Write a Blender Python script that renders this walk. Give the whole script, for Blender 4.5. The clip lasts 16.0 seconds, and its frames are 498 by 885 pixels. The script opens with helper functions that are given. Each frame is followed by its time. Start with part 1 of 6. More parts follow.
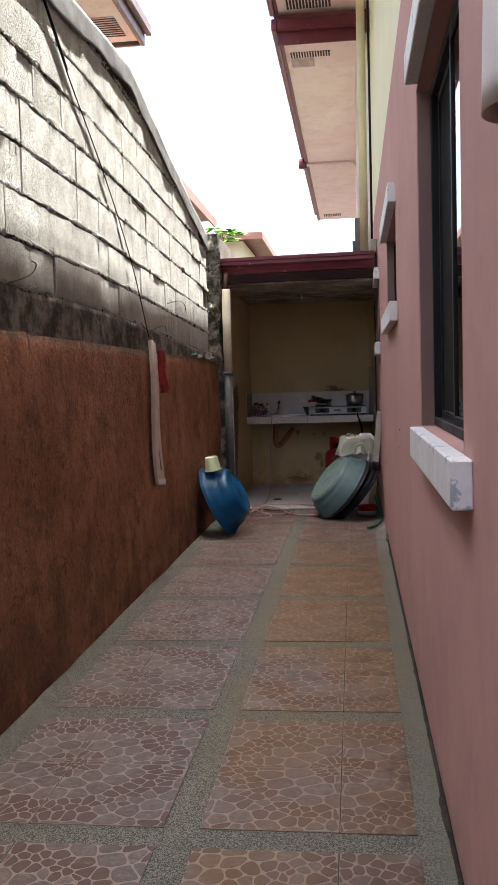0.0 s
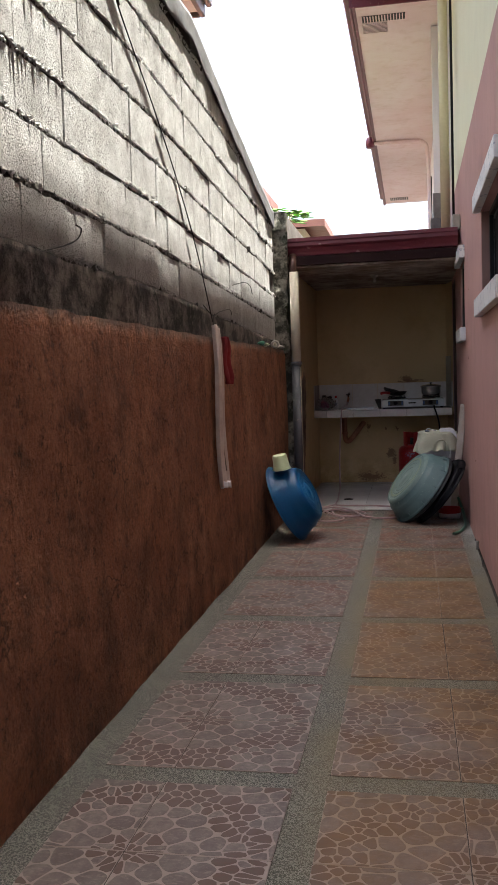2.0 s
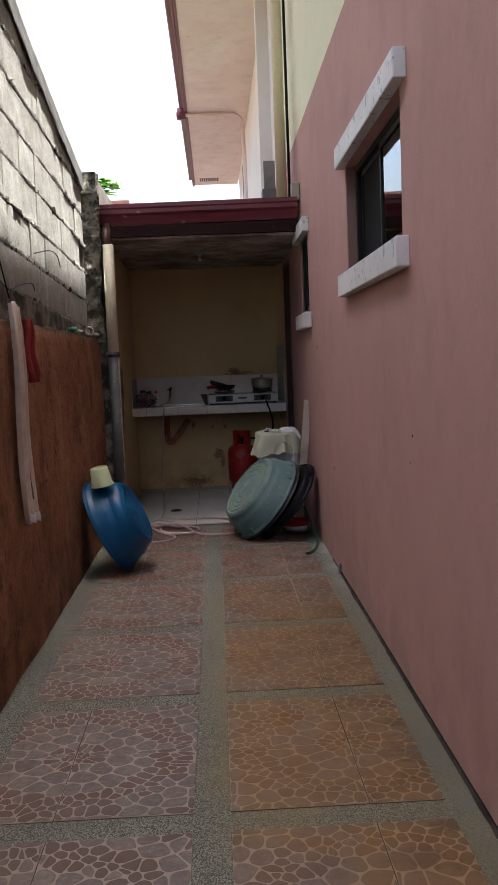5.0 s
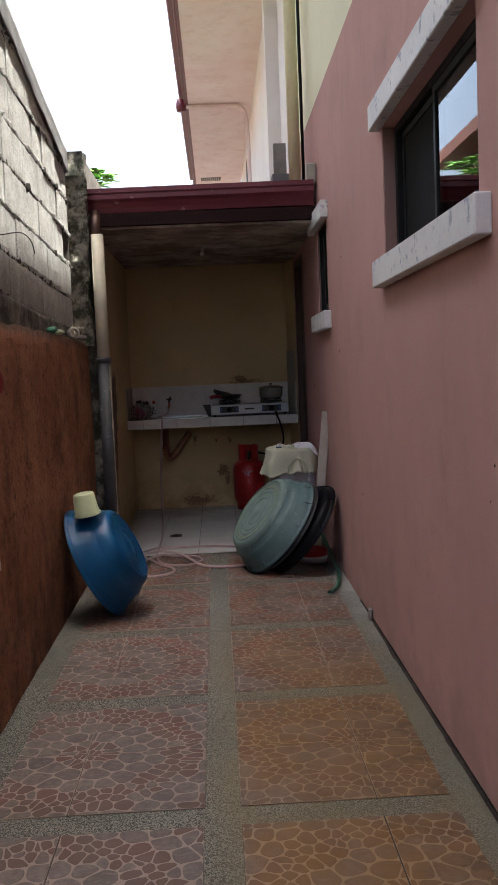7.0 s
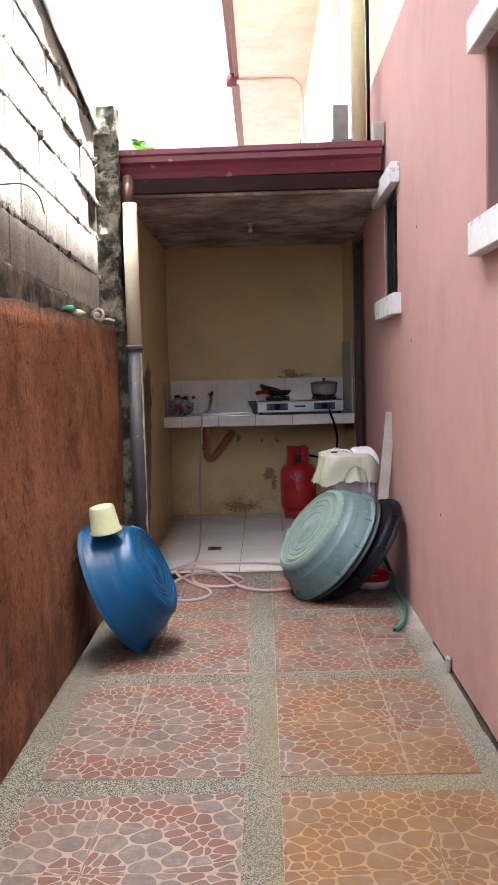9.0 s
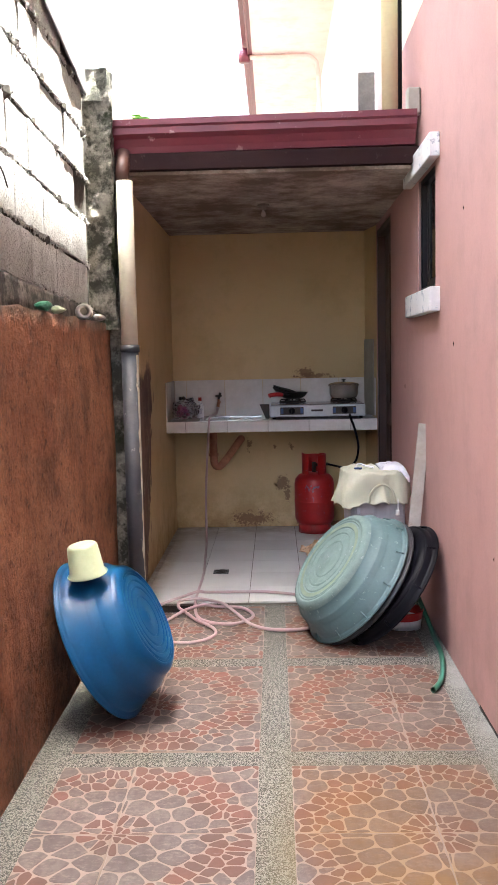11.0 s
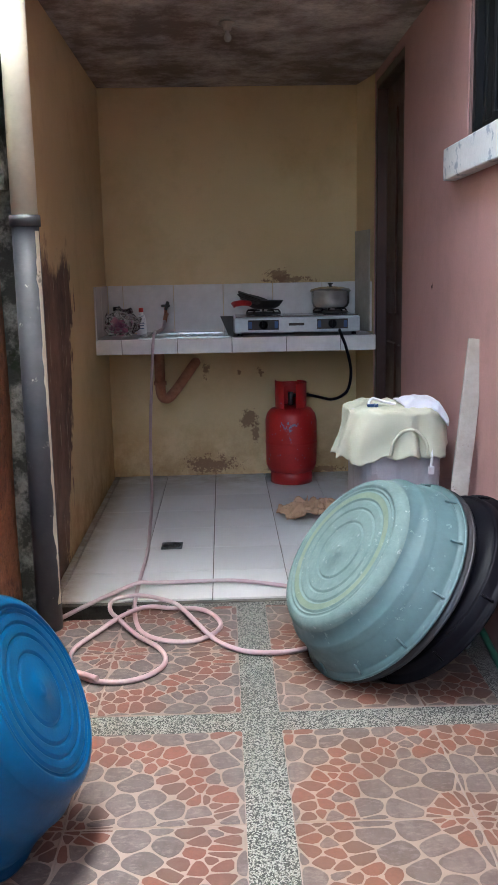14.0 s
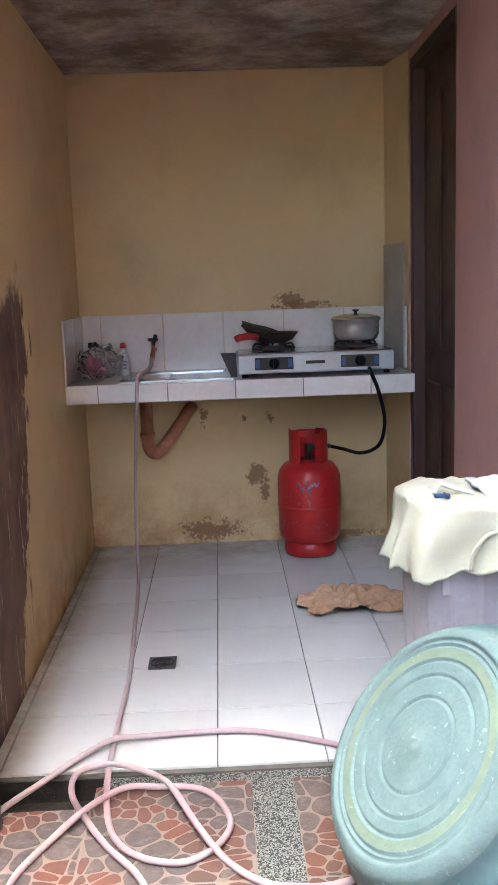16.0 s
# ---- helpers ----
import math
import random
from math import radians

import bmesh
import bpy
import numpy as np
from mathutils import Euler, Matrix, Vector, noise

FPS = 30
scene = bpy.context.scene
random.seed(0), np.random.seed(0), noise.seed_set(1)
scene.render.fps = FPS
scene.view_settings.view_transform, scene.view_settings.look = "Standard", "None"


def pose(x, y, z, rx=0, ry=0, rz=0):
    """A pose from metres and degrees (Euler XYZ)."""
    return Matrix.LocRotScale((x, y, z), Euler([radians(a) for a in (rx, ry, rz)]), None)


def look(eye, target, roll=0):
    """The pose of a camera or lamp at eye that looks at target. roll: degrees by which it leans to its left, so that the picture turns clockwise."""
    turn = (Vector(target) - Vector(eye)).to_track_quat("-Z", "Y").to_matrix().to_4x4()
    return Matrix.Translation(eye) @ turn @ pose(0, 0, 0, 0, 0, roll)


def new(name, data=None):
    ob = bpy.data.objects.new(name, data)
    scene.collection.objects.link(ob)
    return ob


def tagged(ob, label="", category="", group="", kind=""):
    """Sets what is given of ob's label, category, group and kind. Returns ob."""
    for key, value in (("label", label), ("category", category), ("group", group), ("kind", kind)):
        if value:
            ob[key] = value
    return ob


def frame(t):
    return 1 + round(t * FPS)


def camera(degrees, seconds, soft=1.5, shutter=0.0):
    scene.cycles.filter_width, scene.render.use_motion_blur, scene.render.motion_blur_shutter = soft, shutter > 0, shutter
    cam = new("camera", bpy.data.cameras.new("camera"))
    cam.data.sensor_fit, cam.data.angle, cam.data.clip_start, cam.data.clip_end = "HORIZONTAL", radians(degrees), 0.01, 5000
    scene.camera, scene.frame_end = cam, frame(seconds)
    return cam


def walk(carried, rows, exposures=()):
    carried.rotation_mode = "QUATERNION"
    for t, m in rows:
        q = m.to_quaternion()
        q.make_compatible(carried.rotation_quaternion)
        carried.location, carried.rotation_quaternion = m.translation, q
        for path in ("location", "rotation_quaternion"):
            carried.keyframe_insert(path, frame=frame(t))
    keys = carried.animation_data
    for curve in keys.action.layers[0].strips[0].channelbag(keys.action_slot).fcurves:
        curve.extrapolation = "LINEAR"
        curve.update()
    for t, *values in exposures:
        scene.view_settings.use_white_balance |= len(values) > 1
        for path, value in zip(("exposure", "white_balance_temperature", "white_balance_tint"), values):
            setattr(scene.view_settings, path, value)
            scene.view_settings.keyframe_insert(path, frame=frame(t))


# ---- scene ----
cam = camera(31.3, 16.0)
PATH = [
    (0, (0.416, 1.219, 1.296), (0.179, 3.2, 1.164), -1.6),
    (0.5, (0.427, 1.41, 1.32), (0.148, 3.386, 1.187), -1.6),
    (1, (0.365, 1.563, 1.305), (0.016, 3.527, 1.168), -1.4),
    (1.5, (0.256, 1.802, 1.254), (-0.107, 3.764, 1.123), -1.5),
    (2, (0.227, 1.882, 1.282), (-0.139, 3.843, 1.138), -1.9),
    (2.5, (0.196, 2.124, 1.297), (-0.167, 4.085, 1.141), -2.1),
    (3, (0.173, 2.441, 1.237), (-0.126, 4.413, 1.096), -1.7),
    (3.5, (0.131, 2.659, 1.275), (0.043, 4.653, 1.145), -2.8),
    (3.7, (0.021, 2.73, 1.26), (0.033, 4.723, 1.103), -1.5),
    (5.8, (-0.055, 3.442, 1.33), (0.025, 5.432, 1.147), -2.5),
    (6, (-0.043, 3.554, 1.294), (0.037, 5.545, 1.129), -2.7),
    (6.5, (-0.078, 3.758, 1.299), (0.001, 5.749, 1.123), -2.5),
    (7, (-0.077, 3.98, 1.297), (-0.009, 5.973, 1.134), -2.4),
    (7.5, (-0.113, 4.165, 1.276), (-0.036, 6.157, 1.115), -2.9),
    (8, (-0.176, 4.355, 1.296), (-0.08, 6.345, 1.121), -2.6),
    (8.5, (-0.138, 4.558, 1.291), (-0.049, 6.547, 1.102), -2.4),
    (9, (-0.082, 4.807, 1.277), (-0.116, 6.8, 1.107), -1.5),
    (9.2, (-0.107, 4.873, 1.269), (-0.128, 6.866, 1.096), -1.2),
    (11.3, (-0.092, 5.721, 1.357), (-0.154, 7.711, 1.163), -1.2),
    (11.5, (-0.152, 5.881, 1.309), (-0.177, 7.874, 1.148), -0.4),
    (12, (-0.169, 6.011, 1.338), (-0.164, 8.006, 1.188), -1.8),
    (12.5, (-0.148, 6.263, 1.3), (-0.067, 8.249, 1.084), -1.0),
    (13, (-0.137, 6.512, 1.24), (-0.094, 8.479, 0.882), -1.3),
    (13.5, (-0.183, 6.827, 1.178), (-0.123, 8.793, 0.819), -0.8),
    (14, (-0.193, 7.042, 1.212), (-0.14, 9.007, 0.845), -1.1),
    (14.5, (-0.159, 7.332, 1.237), (-0.111, 9.298, 0.873), -1.6),
    (15, (-0.165, 7.577, 1.235), (-0.106, 9.542, 0.866), -1.7),
    (15.5, (-0.205, 7.824, 1.226), (-0.129, 9.795, 0.89), -1.6),
    (16, (-0.204, 8.037, 1.28), (-0.148, 10.006, 0.938), -2.0),
]
# the clip's automatic exposure: seconds, stops, kelvin, tint
EXPOSURES = [(0, 3.12, 6400, 8), (2.5, 2.82, 6400, 8), (6.8, 2.77, 6400, 8), (7.5, 2.92, 6400, 8), (8, 3.3, 6400, 8), (8.5, 3.6, 6400, 8), (9, 4.45, 6400, 8),
             (9.6, 4.75, 6400, 8), (11.5, 4.75, 6300, 8), (11.6, 4.55, 6400, 8), (11.7, 3.95, 6400, 8), (12.0, 3.08, 6400, 8), (12.4, 3.1, 6400, 8), (12.55, 3.88, 6400, 8),
             (13.0, 4.6, 5800, 4), (13.5, 4.68, 5650, 2), (14, 4.7, 5650, 1), (14.5, 4.95, 5700, 1), (15.5, 5.33, 5850, 3), (16, 5.42, 5850, 4)]
walk(cam, [(t, look(eye, target, roll)) for t, eye, target, roll in PATH],
     [(t, e, k, m) for t, e, k, m in EXPOSURES])

# exposure and light
world = bpy.data.worlds.new("world")
scene.world = world
world.use_nodes = True
SUN_EL, SUN_AZ = radians(82.5), radians(88.0)
wn = world.node_tree
sky = wn.nodes.new("ShaderNodeTexSky")
sky.sky_type, sky.sun_disc = "NISHITA", False
sky.sun_elevation, sky.sun_rotation = SUN_EL, SUN_AZ
sky.air_density, sky.dust_density, sky.ozone_density = 1.0, 8.0, 1.0
wn.links.new(sky.outputs[0], wn.nodes["Background"].inputs[0])
wn.nodes["Background"].inputs[1].default_value = 0.11
sun = new("sun", bpy.data.lights.new("sun", "SUN"))
sun.data.energy, sun.data.angle, sun.data.color = 5.0, radians(0.6), (1.0, 0.95, 0.86)
sun_from = Vector((math.sin(SUN_AZ) * math.cos(SUN_EL), math.cos(SUN_AZ) * math.cos(SUN_EL), math.sin(SUN_EL)))
sun.matrix_world = Matrix.Translation((3, 4, 12)) @ sun_from.to_track_quat("Z", "Y").to_matrix().to_4x4()


# ---- materials ----
class Shade:
    """A node material with a Principled shader and short ways to add nodes."""

    def __init__(self, name):
        self.mat = bpy.data.materials.new(name)
        self.mat.use_nodes = True
        self.t = self.mat.node_tree
        self.p = self.t.nodes["Principled BSDF"]
        self.pos = self.t.nodes.new("ShaderNodeNewGeometry").outputs["Position"]

    def node(self, kind, out=0, props=None, **ins):
        n = self.t.nodes.new(kind)
        for k, v in (props or {}).items():
            setattr(n, k, v)
        for k, v in ins.items():
            key = int(k[1:]) if k[0] == "i" and k[1:].isdigit() else k.replace("_", " ")
            self.put(n.inputs[key], v)
        return n.outputs[out]

    def put(self, socket, v):
        if isinstance(v, bpy.types.NodeSocket):
            self.t.links.new(v, socket)
        else:
            if socket.type == "RGBA" and len(v) == 3:
                v = (*v, 1)
            socket.default_value = v

    def scaled(self, sx, sy, sz, src=None):
        return self.node("ShaderNodeVectorMath", props={"operation": "MULTIPLY"}, i0=src or self.pos, i1=(sx, sy, sz))

    def noise(self, scale, detail=4.0, rough=0.6, vec=None):
        return self.node("ShaderNodeTexNoise", Vector=vec or self.pos, Scale=scale, Detail=detail, Roughness=rough)

    def ramp(self, v, a, b, lo=0.0, hi=1.0):
        return self.node("ShaderNodeMapRange", i0=v, i1=a, i2=b, i3=lo, i4=hi)

    def math(self, op, a, b=0.0):
        return self.node("ShaderNodeMath", props={"operation": op}, i0=a, i1=b)

    def mix(self, f, a, b):
        n = self.t.nodes.new("ShaderNodeMix")
        n.data_type = "RGBA"
        self.put(n.inputs[0], f)
        self.put(n.inputs[6], a)
        self.put(n.inputs[7], b)
        return n.outputs[2]

    def axis(self, i):
        return self.node("ShaderNodeSeparateXYZ", out=i, i0=self.pos)

    def bump(self, h, strength, dist=0.01):
        self.put(self.p.inputs["Normal"], self.node("ShaderNodeBump", Strength=strength, Distance=dist, Height=h))

    def done(self, color, rough=0.6, metal=0.0, spec=0.5):
        self.put(self.p.inputs["Base Color"], color)
        self.put(self.p.inputs["Roughness"], rough)
        self.p.inputs["Metallic"].default_value = metal
        self.p.inputs["Specular IOR Level"].default_value = spec
        return self.mat


def worn(name, a, b, rough=0.6, scale=6.0, fine=60.0, bump=0.2, metal=0.0, c=None, spec=0.5, bdist=0.004, wear=0.62):
    """A painted or plastic surface: two shades in large patches, fine grain, optional rare spots of c."""
    s = Shade(name)
    col = s.mix(s.ramp(s.noise(scale), 0.35, 0.65), a, b)
    col = s.mix(s.ramp(s.noise(fine, 3), 0.3, 0.7, 0.0, 0.25), col, tuple(v * 0.7 for v in b))
    if c:
        col = s.mix(s.ramp(s.noise(scale * 3.1, 6, 0.75), wear, wear + 0.04), col, c)
    s.bump(s.noise(fine, 5), bump, bdist)
    return s.done(col, (s.ramp(s.noise(scale * 2), 0.3, 0.7, rough - 0.08, rough + 0.08) if rough > 0.45 else rough), metal, spec)


def plaster(name, a, b, stain, streak=0.35, foot=0.4, grain=90.0, bump=0.35, spots=None, edge=0.0, top=0.0):
    """Painted render on a wall: patches, rain streaks that run down, a foot darkened in patches, rough grain."""
    s = Shade(name)
    col = s.mix(s.ramp(s.noise(1.3, 5), 0.35, 0.68), a, b)
    run = s.noise(1.0, 8, 0.7, s.scaled(5.0, 5.0, 3.0))
    col = s.mix(s.ramp(run, 0.5, 0.72 - edge, 0.0, streak), col, stain)
    blot = s.noise(2.2, 10, 0.75)
    col = s.mix(s.ramp(blot, 0.54, 0.7 - edge, 0.0, streak), col, stain)
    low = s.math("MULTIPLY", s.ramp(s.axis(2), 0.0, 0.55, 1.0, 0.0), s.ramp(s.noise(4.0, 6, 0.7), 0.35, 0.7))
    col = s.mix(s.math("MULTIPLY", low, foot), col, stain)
    if top:
        crest = s.math("ADD", s.axis(2), s.math("MULTIPLY", s.math("SUBTRACT", s.noise(9.0, 7, 0.75), 0.5), 0.12))
        col = s.mix(s.ramp(crest, top - 0.03, top + 0.02, 0.0, 0.85), col, (0.05, 0.04, 0.032))
    if edge:
        col = s.mix(s.ramp(s.noise(3.6, 7, 0.7), 0.52, 0.66, 0.0, 0.45), col, (0.50, 0.235, 0.13))
        col = s.mix(s.ramp(s.noise(20.0, 8, 0.82), 0.53, 0.64, 0.0, 0.8), col, stain)
        crack = s.node("ShaderNodeTexVoronoi", props={"feature": "DISTANCE_TO_EDGE"}, Vector=s.node("ShaderNodeVectorMath", props={"operation": "MULTIPLY_ADD"}, i0=s.node("ShaderNodeTexNoise", out=1, Vector=s.pos, Scale=5.0, Detail=6.0), i1=(0.35, 0.35, 0.35), i2=s.pos), Scale=1.6)
        col = s.mix(s.math("MULTIPLY", s.ramp(crack, 0.002, 0.010, 0.7, 0.0), s.ramp(s.noise(2.0, 3), 0.45, 0.6)), col, (0.05, 0.025, 0.016))
    if spots:
        col = s.mix(s.ramp(s.noise(7.0, 9, 0.8), 0.69, 0.705), col, spots)
    col = s.mix(s.ramp(s.noise(grain * 1.3, 3), 0.35, 0.7, 0.0, 0.35 if edge else 0.18), col, stain)
    h = s.math("ADD", s.noise(grain, 5, 0.7), s.math("MULTIPLY", s.noise(9.0, 5), 2.0))
    s.bump(h, bump, 0.014 if edge else 0.006)
    return s.done(col, 0.85, 0, 0.25)


def concrete(name, light, dark, scale=3.0, grain=110.0, bump=0.6, lo=0.4, hi=0.62, moss=None):
    s = Shade(name)
    col = s.mix(s.ramp(s.noise(scale, 8, 0.72), lo, hi), light, dark)
    col = s.mix(s.ramp(s.noise(grain, 4, 0.7), 0.4, 0.75, 0.0, 0.45), col, dark)
    if moss:
        col = s.mix(s.ramp(s.noise(4.0, 8, 0.7), 0.55, 0.62), col, moss)
    s.bump(s.math("ADD", s.noise(grain, 6, 0.75), s.noise(22.0, 5, 0.7)), bump, 0.01)
    return s.done(col, 0.92, 0, 0.2)


def tile_glaze(name, kind):
    """Glaze of the printed floor tiles: the pale joints of the print, its grey stones or its red ones; grimy, rust stained."""
    s = Shade(name)
    x, y = s.axis(0), s.axis(1)
    isle = s.node("ShaderNodeNewGeometry", out=8)
    if kind == "joint":
        col = s.mix(s.ramp(y, 4.0, 8.0), (0.220, 0.183, 0.168), (0.245, 0.195, 0.165))
    elif kind == "grey":
        col = s.mix(isle, (0.080, 0.066, 0.063), (0.128, 0.104, 0.099))
        col = s.mix(s.ramp(s.noise(38.0, 6, 0.7, s.scaled(1, 0.5, 1)), 0.42, 0.62, 0.0, 0.6), col, (0.058, 0.046, 0.044))
        col = s.mix(s.ramp(s.noise(70.0, 5, 0.8, s.scaled(0.5, 1, 1)), 0.50, 0.66, 0.0, 0.6), col, (0.20, 0.160, 0.15))
    else:
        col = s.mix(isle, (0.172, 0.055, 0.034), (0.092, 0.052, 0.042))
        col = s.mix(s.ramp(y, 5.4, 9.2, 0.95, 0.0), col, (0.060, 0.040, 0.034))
        col = s.mix(s.ramp(s.noise(80.0, 4, 0.7), 0.4, 0.7, 0.0, 0.45), col, (0.085, 0.035, 0.026))
    rust = s.math("MULTIPLY", s.ramp(s.noise(1.1, 5, 0.55), 0.32, 0.5), s.ramp(x, -0.15, 0.0))
    rust = s.math("MULTIPLY", rust, s.math("MULTIPLY", s.ramp(y, 2.0, 5.5, 0.3, 1.0), s.ramp(y, 7.6, 8.6, 1.0, 0.22)))
    if kind == "joint":
        col = s.mix(s.math("MULTIPLY", rust, 0.65), col, (0.215, 0.125, 0.036))
    else:
        col = s.mix(s.math("MULTIPLY", rust, s.ramp(s.noise(7.0, 7, 0.75), 0.38, 0.6, 0.55, 0.92)), col, (0.145, 0.072, 0.015))
    edge = s.math("MULTIPLY", s.ramp(x, 0.3, 0.5), s.ramp(s.noise(6.0, 8, 0.75), 0.5, 0.58))
    edge = s.math("MULTIPLY", edge, s.ramp(y, 7.0, 8.0, 1.0, 0.3))
    col = s.mix(s.math("MULTIPLY", edge, 0.65), col, (0.055, 0.03, 0.014))
    col = s.mix(s.ramp(s.noise(2.4, 8, 0.7), 0.5, 0.75, 0.0, 0.45), col, (0.06, 0.048, 0.038))
    scrape = s.math("MULTIPLY", s.ramp(s.noise(1.0, 6, 0.8, s.scaled(2.0, 9.0, 1.0)), 0.66, 0.72), s.ramp(s.noise(60.0, 3), 0.4, 0.55))
    col = s.mix(s.math("MULTIPLY", scrape, 0.5), col, (0.34, 0.31, 0.28))
    tone = s.node("ShaderNodeObjectInfo", out=5)
    col = s.mix(s.ramp(tone, 0.0, 1.0, 0.0, 0.16), col, (0.12, 0.09, 0.075))
    s.bump(s.noise(45.0, 4), 0.2, 0.003)
    return s.done(col, s.ramp(s.noise(5.0, 6), 0.3, 0.7, 0.40, 0.68), 0, 0.35)


def washed_pebble():
    """Exposed fine aggregate: pale grains in dark grout."""
    s = Shade("washed_pebble")
    e = s.node("ShaderNodeTexVoronoi", props={"feature": "DISTANCE_TO_EDGE"}, Vector=s.pos, Scale=300.0)
    c = s.node("ShaderNodeSeparateColor", out=0, i0=s.node("ShaderNodeTexVoronoi", out=1, Vector=s.pos, Scale=300.0))
    grain = s.mix(s.ramp(c, 0.36, 0.5), (0.022, 0.026, 0.026), (0.32, 0.32, 0.285))
    col = s.mix(s.ramp(e, 0.03, 0.1, 1.0, 0.0), grain, (0.06, 0.06, 0.05))
    col = s.mix(s.ramp(s.noise(2.2, 7, 0.7), 0.35, 0.75, 0.0, 0.4), col, (0.055, 0.058, 0.050))
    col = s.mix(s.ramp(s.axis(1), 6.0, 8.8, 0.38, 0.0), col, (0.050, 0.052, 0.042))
    ochre = s.math("MULTIPLY", s.math("MULTIPLY", s.ramp(s.axis(0), -0.20, -0.06), s.ramp(s.noise(1.6, 5), 0.3, 0.55)), s.math("MULTIPLY", s.ramp(s.axis(1), 3.5, 5.0), s.ramp(s.axis(1), 7.8, 8.8, 1.0, 0.0)))
    col = s.mix(s.math("MULTIPLY", ochre, 0.55), col, (0.15, 0.115, 0.05))
    col = s.mix(s.math("MULTIPLY", s.ramp(s.axis(0), 0.55, 0.66), s.ramp(s.noise(3.0, 5), 0.4, 0.5, 0.85, 0.45)), col, s.mix(s.ramp(s.axis(1), 7.6, 9.0), (0.125, 0.125, 0.10), (0.31, 0.31, 0.285)))
    s.bump(e, 0.5, 0.004)
    return s.done(col, 0.75, 0, 0.35)


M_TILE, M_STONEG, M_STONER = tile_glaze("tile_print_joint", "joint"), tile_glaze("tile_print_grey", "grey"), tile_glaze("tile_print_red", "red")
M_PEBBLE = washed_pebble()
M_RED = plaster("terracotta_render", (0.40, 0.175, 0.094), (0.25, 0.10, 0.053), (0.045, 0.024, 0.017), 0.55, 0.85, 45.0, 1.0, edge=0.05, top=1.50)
M_PINK = plaster("pink_paint", (0.525, 0.305, 0.278), (0.47, 0.27, 0.246), (0.29, 0.18, 0.165), 0.28, 0.7, 120.0, 0.16)
M_REVEAL = plaster("reveal_paint", (0.24, 0.15, 0.135), (0.21, 0.125, 0.11), (0.2, 0.12, 0.1), 0.3, 0.0, 120.0, 0.15)
M_CREAM = plaster("cream_paint", (0.78, 0.77, 0.58), (0.74, 0.72, 0.53), (0.5, 0.47, 0.35), 0.12, 0.0, 120.0, 0.1)
M_WHITEWALL = plaster("white_paint_wall", (0.82, 0.80, 0.78), (0.78, 0.75, 0.72), (0.5, 0.45, 0.4), 0.12, 0.0, 120.0, 0.1)


